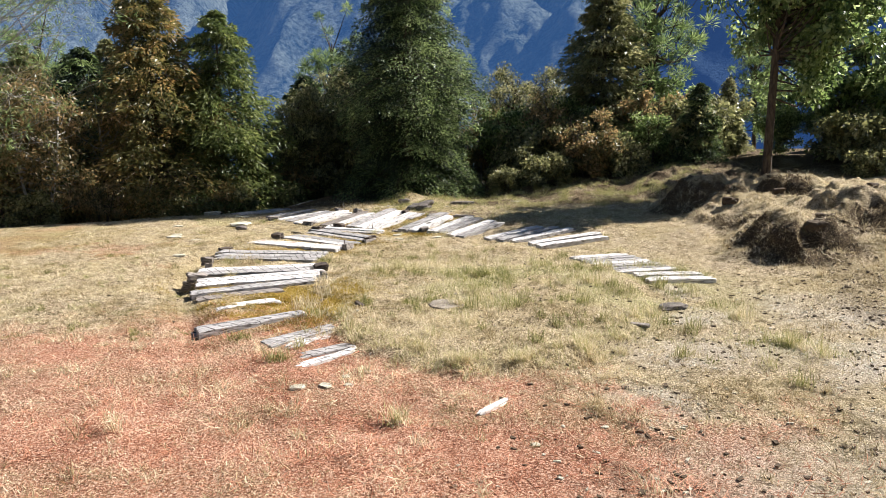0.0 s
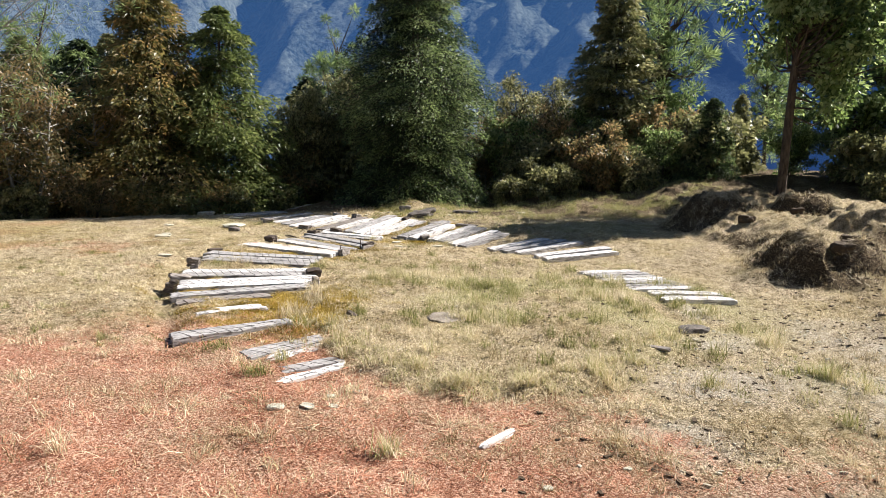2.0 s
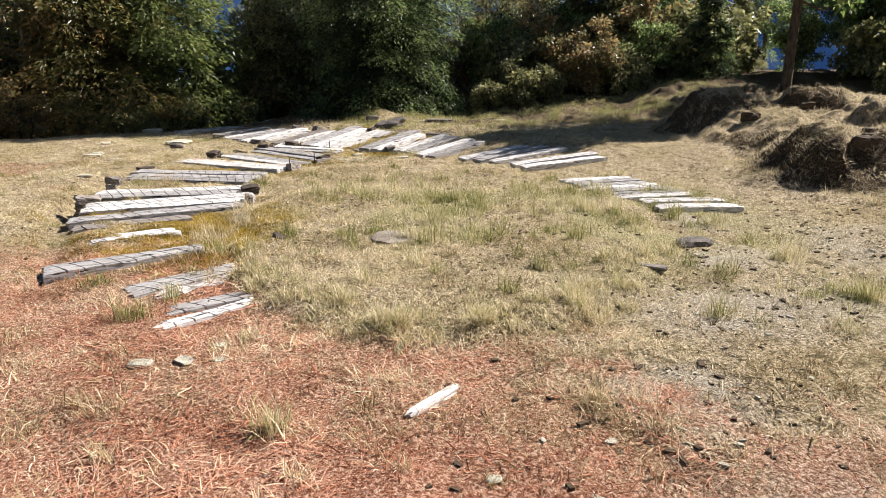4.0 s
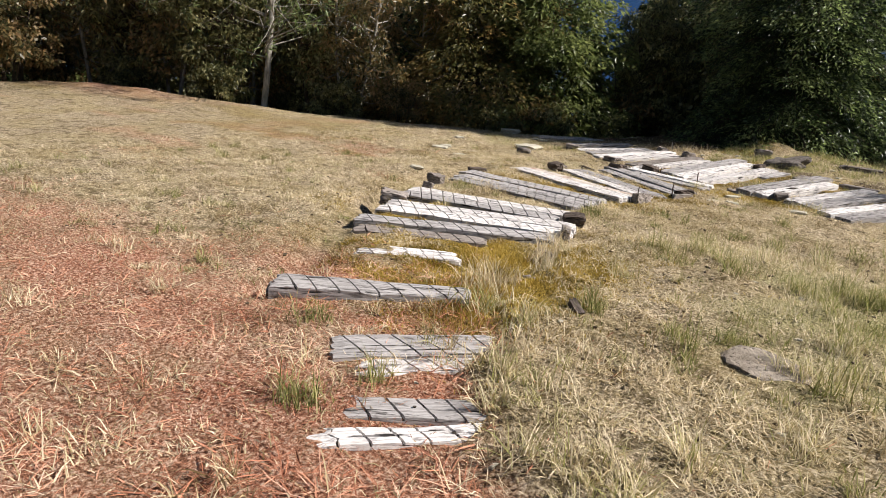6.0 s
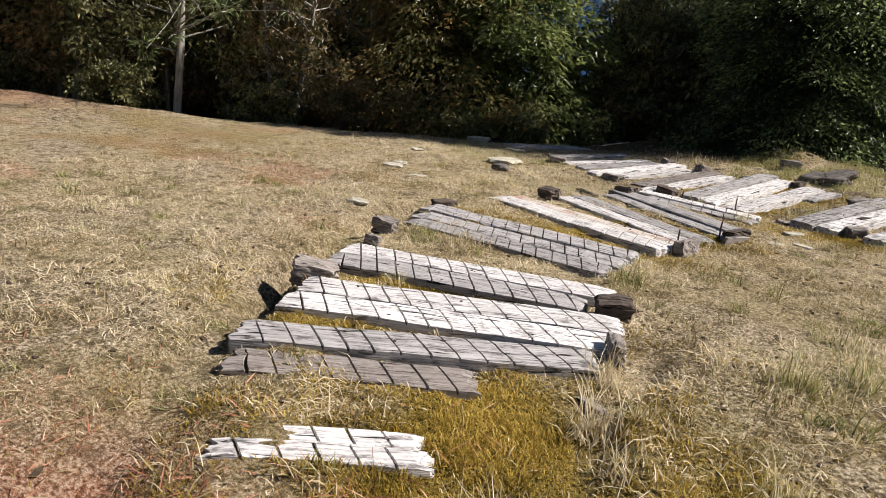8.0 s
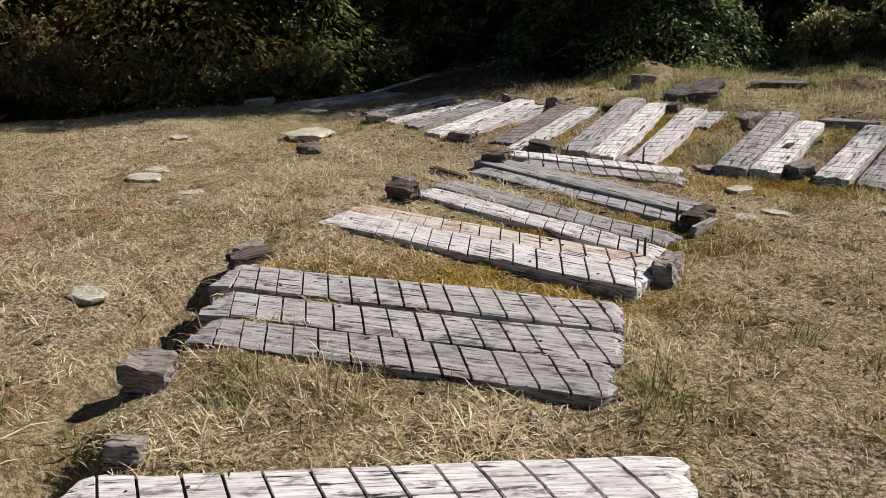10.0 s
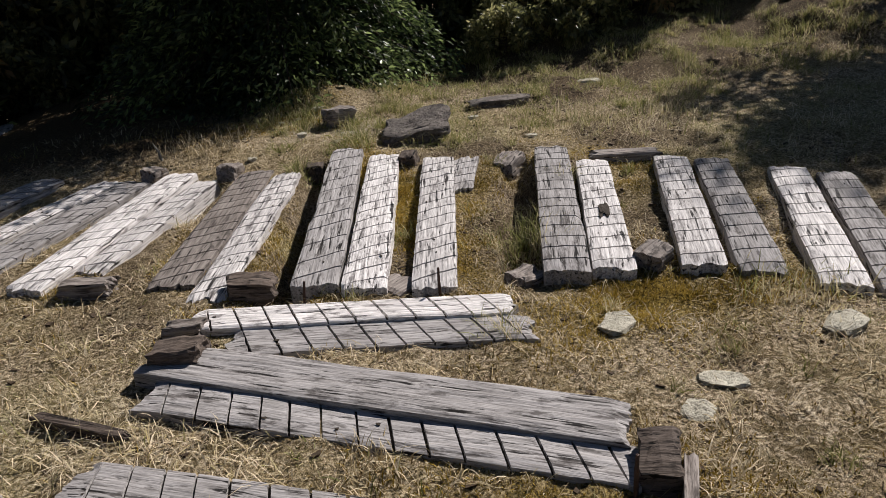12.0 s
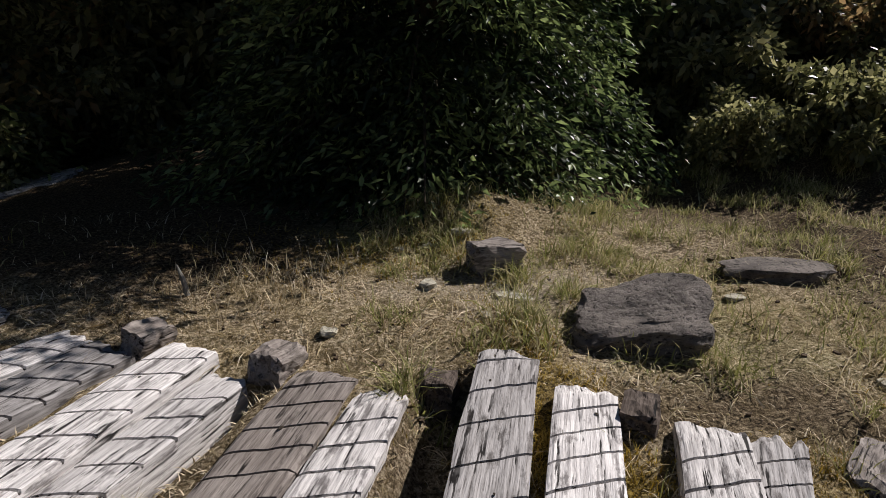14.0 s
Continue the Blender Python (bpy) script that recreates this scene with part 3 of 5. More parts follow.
def chunk(name, x, y, size, yaw, mat, label, category, up=0.0, seed=1, rough=0.18, tilt=(0, 0), detail=5):
    """A broken squared lump, resting in the ground."""
    rng = np.random.default_rng(seed)
    bm = bmesh.new()
    bmesh.ops.create_cube(bm, size=1.0)
    bmesh.ops.subdivide_edges(bm, edges=bm.edges[:], cuts=detail, use_grid_fill=True)
    off = Vector((seed * 3.17, seed * 1.31, seed * 2.7))
    for v in bm.verts:
        c = v.co.copy()
        n = noise.noise_vector(c * 2.1 + off) * rough + noise.noise_vector(c * 6.5 + off) * rough * 0.45
        v.co = c * (1 - 0.03 * (sum(abs(k) > 0.49 for k in c) - 1)) + n * 0.6
        v.co.x += rough * 0.8 * c.x * 2 * noise.noise(Vector((c.y * 9, c.z * 9, c.x * 2)) + off)
        v.co.z -= rough * 0.6 * max(0.0, c.z * 2) * abs(noise.noise(Vector((c.x * 2, c.y * 11, 0)) + off))
        v.co = Vector((v.co.x * size[0], v.co.y * size[1], v.co.z * size[2]))
    ob = new(name, from_bmesh(name, bm, mat))
    ob.matrix_world = pose(x, y, ground_z(x, y) + up + size[2] * 0.3, tilt[0], tilt[1], yaw)
    return tagged(ob, label, category)


def rock(name, x, y, size, yaw, mat, label, seed=1, sink=0.25, rough=0.35, tilt=(0, 0), group="", level=3):
    bm = bmesh.new()
    bmesh.ops.create_icosphere(bm, subdivisions=level, radius=0.5)
    off = Vector((seed * 2.3, seed * 0.7, seed * 1.9))
    for v in bm.verts:
        c = v.co.copy()
        flat = Vector((max(-0.43, min(0.43, c.x)), max(-0.43, min(0.43, c.y)), max(-0.34, min(0.27, c.z + 0.10 * c.x)))) * 1.2
        n = noise.noise(c * 2.2 + off) * rough + noise.noise(c * 6 + off) * rough * 0.4 + noise.noise(c * 15 + off) * rough * 0.15
        v.co = flat * (1 + n * 0.8)
        v.co.z += 0.035 * math.sin(v.co.z * 42 + 5 * noise.noise(c * 2 + off)) * abs(c.x)
        v.co = Vector((v.co.x * size[0], v.co.y * size[1], v.co.z * size[2]))
    ob = new(name, from_bmesh(name, bm, mat))
    ob.matrix_world = pose(x, y, ground_z(x, y) + size[2] * (0.5 - sink), tilt[0], tilt[1], yaw)
    return tagged(ob, label, "stone", group)


GREYLAB, PALELAB = "weathered grey timber sleeper with slanting saw cuts", "sun-bleached timber sleeper with slanting saw cuts"
BURIED = "half-buried grey timber sleeper with broken edges"
# treads of the left arm of the path, from its near end to the bend
sleeper(-2.02, 6.68, -1.41, 7.30, 0.24, M_GREY, BURIED, 0.045)
sleeper(-1.74, 6.60, -1.20, 7.22, 0.14, M_BLEACHED, "splintered pale half-buried timber sleeper", 0.045, rough=2.2)
sleeper(-1.58, 6.28, -1.06, 6.70, 0.16, M_GREY, BURIED, 0.045, rough=2.0)
sleeper(-1.48, 6.05, -0.96, 6.58, 0.11, M_BLEACHED, "splintered pale half-buried timber sleeper", 0.045, rough=2.4, pitch=0.12)
sleeper(-2.93, 7.10, -1.93, 7.82, 0.23, M_GREY, GREYLAB, 0.06, taper=0.2)
sleeper(-3.13, 8.06, -2.44, 8.50, 0.11, M_BLEACHED, "short pale worn remnant of a timber sleeper", 0.03, rough=2.0)
sleeper(-3.05, 8.24, -2.55, 8.55, 0.10, M_BLEACHED, "short pale worn remnant of a timber sleeper", 0.03, rough=2.0)
sleeper(-3.80, 8.80, -2.22, 9.67, 0.22, M_GREY, GREYLAB, 0.05)
sleeper(-3.62, 8.60, -2.62, 9.13, 0.20, M_BROWN, "brown half-buried timber sleeper", 0.02, rough=1.6)
sleeper(-4.02, 9.50, -2.25, 10.19, 0.24, M_BLEACHED, PALELAB, 0.06)
sleeper(-3.92, 9.25, -2.18, 9.94, 0.22, M_BLEACHED, PALELAB, 0.06)
sleeper(-4.35, 10.31, -2.47, 10.72, 0.23, M_BLEACHED, PALELAB, 0.05)
sleeper(-4.27, 10.07, -2.55, 10.41, 0.23, M_GREY, GREYLAB, 0.05)
sleeper(-4.71, 12.00, -2.62, 11.79, 0.25, M_GREY, GREYLAB, 0.05)
sleeper(-4.61, 11.69, -2.63, 11.51, 0.23, M_GREY, "dark weathered timber sleeper with slanting saw cuts", 0.04)
sleeper(-4.52, 11.42, -2.68, 11.26, 0.22, M_GREY, GREYLAB, 0.04, rough=1.5)
sleeper(-4.39, 13.22, -2.39, 12.42, 0.19, M_RUST, "rust-stained timber sleeper with slanting saw cuts", 0.05)
sleeper(-4.46, 12.99, -2.46, 12.20, 0.25, M_BLEACHED, PALELAB, 0.06)
sleeper(-3.88, 13.95, -2.25, 12.84, 0.21, M_GREY, "dark weathered timber sleeper with slanting saw cuts", 0.04)
sleeper(-3.99, 13.68, -2.35, 12.60, 0.19, M_BLEACHED, PALELAB, 0.05)
sleeper(-3.64, 14.64, -2.03, 13.40, 0.22, M_GREY, "uncut grey timber sleeper with long cracks", 0.07, groove=False)
sleeper(-3.66, 14.40, -2.10, 13.22, 0.18, M_GREY, GREYLAB, 0.04)
sleeper(-3.46, 14.93, -2.00, 14.39, 0.18, M_BLEACHED, PALELAB, 0.06, rough=1.6)
sleeper(-3.32, 14.66, -2.00, 14.18, 0.20, M_GREY, GREYLAB, 0.04)
# treads of the right arm, from the shade behind the bend forwards
sleeper(-5.45, 16.95, -4.45, 17.85, 0.28, M_GREY, "shaded grey timber sleeper with slanting saw cuts", 0.06)
sleeper(-4.99, 16.43, -4.00, 17.55, 0.20, M_BLEACHED, PALELAB, 0.05)
sleeper(-4.68, 16.22, -3.80, 17.42, 0.24, M_GREY, GREYLAB, 0.05)
sleeper(-4.34, 15.73, -3.45, 17.34, 0.22, M_BLEACHED, PALELAB, 0.07)
sleeper(-4.03, 15.86, -3.28, 17.11, 0.18, M_BLEACHED, PALELAB, 0.05)
sleeper(-3.57, 15.42, -2.89, 17.08, 0.24, M_BROWN, "brownish grey timber sleeper with slanting saw cuts", 0.05)
sleeper(-3.40, 15.17, -2.68, 16.93, 0.19, M_BLEACHED, "pale cracked timber sleeper with a ragged edge", 0.04, rough=1.8)
sleeper(-2.85, 14.99, -2.15, 17.08, 0.23, M_GREY, "silver-grey timber sleeper with long cracks", 0.08, groove=True, rough=1.4, pitch=0.2)
sleeper(-2.62, 14.85, -1.92, 16.80, 0.22, M_BLEACHED, PALELAB, 0.07)
sleeper(-2.28, 14.71, -1.56, 16.54, 0.22, M_BLEACHED, PALELAB, 0.06)
sleeper(-1.62, 15.95, -1.34, 16.48, 0.17, M_GREY, "short grey timber stub sunk in grass", 0.03, rough=2.0)
sleeper(-1.59, 14.55, -0.73, 16.24, 0.23, M_GREY, GREYLAB, 0.07, slant=-0.05)
sleeper(-1.35, 14.47, -0.60, 15.86, 0.21, M_BLEACHED, "pale timber sleeper with a rotted dark hole", 0.06, slant=-0.2)
sleeper(-0.92, 14.29, -0.09, 15.62, 0.21, M_BLEACHED, PALELAB, 0.06, slant=-0.2)
sleeper(-0.70, 14.10, 0.13, 15.45, 0.21, M_GREY, GREYLAB, 0.05, slant=-0.2)
sleeper(-0.48, 13.82, 0.42, 15.05, 0.21, M_BLEACHED, PALELAB, 0.06, slant=-0.2)
sleeper(-0.27, 13.66, 0.62, 14.85, 0.20, M_GREY, GREYLAB, 0.05, slant=-0.2)
sleeper(0.30, 13.38, 1.45, 14.22, 0.22, M_BLEACHED, PALELAB, 0.05)
sleeper(0.55, 13.22, 1.80, 14.08, 0.22, M_GREY, GREYLAB, 0.05)
sleeper(0.80, 13.05, 2.07, 13.86, 0.20, M_BLEACHED, PALELAB, 0.05)
sleeper(1.12, 12.74, 2.54, 13.33, 0.22, M_BLEACHED, PALELAB, 0.06)
sleeper(1.27, 12.45, 2.60, 13.02, 0.22, M_BLEACHED, PALELAB, 0.06)
for k in range(7):
    sleeper(1.76 + 0.085 * k, 11.30 - 0.185 * k, 2.74 + 0.08 * k, 11.62 - 0.20 * k, 0.17, M_GREY if k % 3 else M_BLEACHED, BURIED, 0.045, rough=1.6)
sleeper(2.52, 9.98, 3.48, 10.06, 0.20, M_BLEACHED, BURIED, 0.05, rough=1.6)
sleeper(2.62, 9.66, 3.56, 9.74, 0.20, M_BLEACHED, BURIED, 0.05, rough=1.8)

# ---- posts, blocks and boards beside the treads ----
POST = "dark rotten timber block beside the sleepers"
for k, (x, y, sx, sy, sz, yaw) in enumerate((
        (-4.12, 9.72, 0.34, 0.20, 0.26, 30), (-2.38, 10.43, 0.26, 0.17, 0.24, 20), (-4.52, 11.02, 0.22, 0.18, 0.22, 10), (-4.30, 10.56, 0.14, 0.10, 0.14, 15),
        (-4.10, 13.56, 0.30, 0.17, 0.22, -30), (-3.50, 14.86, 0.24, 0.12, 0.14, -20), (-4.22, 14.04, 0.28, 0.13, 0.12, -35), (-2.45, 17.03, 0.17, 0.17, 0.26, 70),
        (-3.68, 17.46, 0.24, 0.15, 0.20, 60), (-3.10, 17.18, 0.26, 0.18, 0.20, 65), (-1.76, 16.66, 0.20, 0.15, 0.16, 60), (-1.04, 16.34, 0.34, 0.20, 0.28, 40),
        (-4.00, 15.60, 0.34, 0.16, 0.17, -20), (-3.16, 15.16, 0.30, 0.20, 0.20, -10), (-1.74, 14.74, 0.24, 0.20, 0.24, 20), (-1.08, 14.50, 0.22, 0.18, 0.18, 25),
        (-3.52, 14.60, 0.28, 0.20, 0.20, -20), (-2.96, 7.12, 0.10, 0.24, 0.20, 37), (-2.34, 12.36, 0.13, 0.30, 0.22, -22), (-2.06, 13.20, 0.16, 0.24, 0.18, -35),
        (-4.44, 10.16, 0.30, 0.18, 0.22, 12), (-2.18, 9.80, 0.10, 0.20, 0.20, 25), (-1.28, 8.02, 0.24, 0.06, 0.08, -50), (-1.86, 8.52, 0.10, 0.08, 0.10, -20),
        (-5.20, 16.62, 0.30, 0.22, 0.20, 20), (-4.72, 12.30, 0.30, 0.16, 0.16, 50), (-4.86, 12.55, 0.22, 0.14, 0.14, 60), (-2.12, 9.28, 0.22, 0.06, 0.07, -35),
        (-4.80, 11.55, 0.10, 0.34, 0.16, 10), (1.95, 7.35, 0.30, 0.06, 0.06, -15))):
    chunk("timber_block", x, y, (sx * 0.8, sy * 0.85, sz * 0.68), yaw, M_ROT if k % 3 == 1 else M_BROWN, POST, "timber block", 0.0, k + 1, 0.17, (RNG.uniform(-10, 10), RNG.uniform(-10, 10)))
# edging boards along the outer side of the treads
for k, (x, y, length, yaw) in enumerate(((-3.9, 14.3, 0.5, -40), (-2.04, 13.08, 0.30, 50))):
    chunk("edging_board", x, y, (length * 0.9, 0.045, 0.12), yaw, M_BROWN if k % 2 else M_ROT, "dark rotting edging board sunk on edge in grass", "board", -0.045, 50 + k, 0.09)
sleeper(-2.50, 14.86, -2.34, 14.96, 0.18, M_BROWN, "short brown timber offcut between pale sleepers", 0.03, groove=False)
chunk("plank", -0.26, 15.93, (0.5, 0.14, 0.08), -22, M_BROWN, "thin brown board lying behind the sleepers", "board", 0.0, 71, 0.12)
chunk("stick", 0.33, 5.22, (0.34, 0.05, 0.04), 52, M_BLEACHED, "bleached broken stick lying on needle litter", "stick", 0.0, 72, 0.15)
# a rotted hole in one sleeper
hollow_z = float(base_height(np.array([-0.965]), np.array([15.18]))[0]) + 0.063
chunk("rot_hollow", -0.965, 15.18, (0.36, 0.065, 0.03), 62, M_GROOVE, "dark rotted hollow along a pale sleeper", "rot", hollow_z - ground_z(-0.965, 15.18) - 0.012, 74, 0.3)

# iron spikes left standing in the treads
for k, (x, y, h) in enumerate(((-2.92, 14.93, 0.13), (-2.27, 14.66, 0.14), (-2.20, 13.14, 0.14), (-2.45, 12.53, 0.12))):
    v, f = tubes([[((0, 0, -0.06), 0.008), ((0.004, 0.0, h * 0.5), 0.008), ((0.012, 0.004, h), 0.006), ((0.012, 0.004, h + 0.002), 0.001)]], 7)
    ob = new("iron_spike", mesh_of("iron_spike", v, f, M_IRON))
    ob.matrix_world = pose(x, y, ground_z(x, y) + 0.03, RNG.uniform(-8, 8), RNG.uniform(-8, 8), 0)
    tagged(ob, "rusty iron spike standing in a sleeper", "iron spike", "spikes in the sleepers")

# ---- stones ----
rock("boulder", -1.45, 17.36, (0.58, 0.46, 0.26), -8, M_ROCK, "grey layered boulder with a flat top in grass", 3, 0.30, 0.45, (8, -10), level=5)
rock("boulder", -0.35, 17.95, (0.62, 0.26, 0.13), -8, M_ROCK, "low grey slab of rock in grass", 4, 0.25, 0.3)
chunk("timber_block", -1.98, 18.15, (0.28, 0.20, 0.18), 10, M_BROWN, "brown weathered timber block on the grassy rise", "timber block", 0.02, 81, 0.2)
STONES = ((-2.38, 17.93, 0.15, 0.12, 0.12), (-1.95, 17.76, 0.32, 0.14, 0.10), (-2.9, 17.44, 0.13, 0.10, 0.09), (-2.5, 18.45, 0.10, 0.08, 0.07), (-2.32, 18.5, 0.10, 0.07, 0.07),
          (-5.75, 15.75, 0.55, 0.40, 0.16), (-6.3, 17.3, 0.50, 0.18, 0.08), (-7.35, 17.9, 0.42, 0.30, 0.24), (-1.72, 13.4, 0.24, 0.18, 0.08), (-1.62, 14.06, 0.30, 0.22, 0.12),
          (-1.36, 5.56, 0.20, 0.12, 0.10), (-0.92, 5.62, 0.14, 0.12, 0.06), (-1.12, 5.60, 0.20, 0.12, 0.05), (-0.80, 5.9, 0.09, 0.07, 0.05), (-0.98, 5.8, 0.12, 0.08, 0.05),
          (-5.35, 11.7, 0.26, 0.16, 0.07), (-6.6, 14.2, 0.20, 0.15, 0.10), (-5.9, 13.6, 0.25, 0.15, 0.06), (-0.75, 17.7, 0.2, 0.12, 0.07), (-0.6, 16.8, 0.16, 0.10, 0.06),
          (-6.54, 13.95, 0.36, 0.24, 0.10), (-7.2, 15.5, 0.26, 0.18, 0.10), (-1.52, 13.52, 0.30, 0.18, 0.10), (-0.75, 13.60, 0.34, 0.22, 0.12), (-2.1, 18.6, 0.2, 0.14, 0.12), (0.62, 4.6, 0.10, 0.07, 0.05), (1.15, 4.9, 0.08, 0.07, 0.04), (-1.3, 17.9, 0.12, 0.09, 0.06), (-2.15, 17.55, 0.12, 0.08, 0.05), (1.1, 18.6, 0.5, 0.2, 0.12))
for k, (x, y, sx, sy, sz) in enumerate(STONES):
    grow = 0.9 if x < -4.5 else 0.6
    rock("stone", x, y, (sx * grow, sy * grow, sz * grow * 0.8), RNG.uniform(-40, 40), M_PALE, "pale broken stone lying in dry grass" if y > 6.5 else "pale broken stone lying in red needle litter", 20 + k, 0.32, 0.55, group="pale stones in the meadow", level=2)
rock("stone", -5.42, 14.98, (0.22, 0.16, 0.14), 20, M_ROCK, "small dark stone lying in dry grass", 61, 0.2, 0.4, level=2)
rock("flat_stone", -0.20, 7.95, (0.40, 0.29, 0.06), -25, stone_material("brown_slab", (0.15, 0.12, 0.09), (0.36, 0.31, 0.25)), "flat grey-brown stone slab sunk in grass", 62, 0.30, 0.2, (4, 5))
rock("flat_stone", 2.55, 8.2, (0.30, 0.2, 0.10), 15, M_ROCK, "small dark stone in greenish grass", 63, 0.3, 0.3)

# clods of torn earth on the bank
M_EARTH = plain_material("torn_earth", (0.085, 0.06, 0.038))
rc = np.random.default_rng(91)
for k in range(30):
    x, y = rc.uniform(4.2, 8.4), rc.uniform(8.4, 14.8)
    if float(mound_height(np.array([x]), np.array([y]))[0]) > 0.12:
        s = rc.uniform(0.12, 0.34)
        rock("earth_clod", x, y, (s, s * rc.uniform(0.6, 0.9), s * rc.uniform(0.6, 0.85)), rc.uniform(0, 360), M_EARTH, "dark clod of torn earth on the bank", 200 + k, 0.45, 0.5, group="clods on the bank", level=3)["category"] = "earth clod"

# ---- the shaded steps beyond the bend ----
for k in range(4):
    sleeper(-7.7 - 0.06 * k, 20.9 + 0.30 * k, -5.5 - 0.04 * k, 21.3 + 0.30 * k, 0.24, M_GREY, "shaded grey timber sleeper under the trees", 0.04, rough=1.6)
chunk("plank", -6.4, 22.4, (1.6, 0.08, 0.07), 10, M_BLEACHED, "pale narrow board lying beyond the shaded sleepers", "board", 0.02, 75, 0.1)
for k in range(2):
    sleeper(-6.5 - 0.35 * k, 17.65 + 0.3 * k, -5.3 - 0.35 * k, 18.45 + 0.3 * k, 0.26, M_GREY, "shaded grey timber sleeper under the trees", 0.03, rough=1.4)

# pale splinter stuck upright in the rise, and a small dead stem further back
for x, y, h, lean in ((-3.63, 17.98, 0.17, 14), (-6.9, 24.2, 1.5, 4)):
    v, f = tubes([[((0, 0, -0.1), 0.022 * (0.6 + h)), ((0.01, 0, h * 0.5), 0.018 * (0.6 + h)), ((0.0, 0.01, h), 0.004)]], 6)
    ob = new("dead_stem", mesh_of("dead_stem", v, f, M_PALEBARK))
    ob.matrix_world = pose(x, y, ground_z(x, y), 0, -lean, 0)
    tagged(ob, "pale dead stem standing upright before dark trees", "dead stem")


# ---- trees ----
def leaf_mesh(name, v, f, mat, rng, tint=None):
    n = len(f)
    tint = rng.random(n) if tint is None else np.clip(tint, 0, 1)
    return mesh_of(name, v, f, mat, {"tint": np.repeat(tint, 4)})


def conifer(name, label, h, r, mat, seed, branches=300, leaves=110, leaf=0.16, width=0.05, low=0.05, droop=0.35, bark=None, tip=0.75, fill=0.2, category="conifer tree"):
    """Trunk, limbs and crown of a spruce-like tree with its foot at the origin."""
    rng = np.random.default_rng(seed)
    root = new(name)
    bark = bark or M_BARK
    lean = rng.normal(0, 0.012, 2) * h
    run = [((lean[0] * u * u, lean[1] * u * u, h * u - 0.3 * (u == 0)), 0.016 * h * (1 - u) ** 0.8 + 0.008) for u in np.linspace(0, 1, 9)]
    v, f = tubes([run], 9)
    part("trunk", mesh_of("trunk", v, f, bark, None, True), root)
    u = rng.random(branches) ** 1.25
    z = h * (low + (0.985 - low) * u)
    R = r * (1 - u) ** tip * rng.uniform(0.62, 1.12, branches) + 0.06
    R *= 1 + 0.18 * np.sin(rng.random() * 6 + u * 17)
    az = rng.random(branches) * 2 * math.pi
    out = np.stack([np.cos(az), np.sin(az), np.zeros(branches)], 1)
    per = np.stack([-np.sin(az), np.cos(az), np.zeros(branches)], 1)
    rise = rng.uniform(0.05, 0.35, branches) * (0.5 + u)
    foot = np.stack([lean[0] * u * u, lean[1] * u * u, z], 1)
    limbs = []
    for i in range(0, branches, 2):
        run = []
        for s in (0.0, 0.5, 1.0):
            p = foot[i] + out[i] * R[i] * s * 0.95
            p[2] += R[i] * (rise[i] * s - droop * s * s)
            run.append((p, (0.006 + 0.008 * R[i]) * (1 - 0.8 * s)))
        limbs.append(run)
    v, f = tubes(limbs, 4)
    part("branchwork", mesh_of("branchwork", v, f, bark), root)["kind"] = "stuff"
    count = (leaves * (fill + R / r)).astype(int) + 8
    i = np.repeat(np.arange(branches), count)
    n = len(i)
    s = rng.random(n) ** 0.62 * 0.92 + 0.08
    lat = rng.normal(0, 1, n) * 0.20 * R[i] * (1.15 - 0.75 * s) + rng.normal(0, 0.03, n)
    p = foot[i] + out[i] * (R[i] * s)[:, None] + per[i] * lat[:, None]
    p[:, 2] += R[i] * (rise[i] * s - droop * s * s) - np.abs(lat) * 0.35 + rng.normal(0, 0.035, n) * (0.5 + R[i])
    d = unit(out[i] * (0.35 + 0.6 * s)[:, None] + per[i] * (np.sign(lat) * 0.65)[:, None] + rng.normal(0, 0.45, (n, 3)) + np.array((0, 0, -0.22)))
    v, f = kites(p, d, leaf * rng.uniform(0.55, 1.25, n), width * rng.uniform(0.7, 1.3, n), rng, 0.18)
    # needles near the trunk get darker tints, painting the crown's inner shade
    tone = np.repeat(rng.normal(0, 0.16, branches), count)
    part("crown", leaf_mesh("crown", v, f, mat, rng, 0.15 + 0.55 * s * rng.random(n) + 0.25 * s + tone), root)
    return tagged(root, label, category)


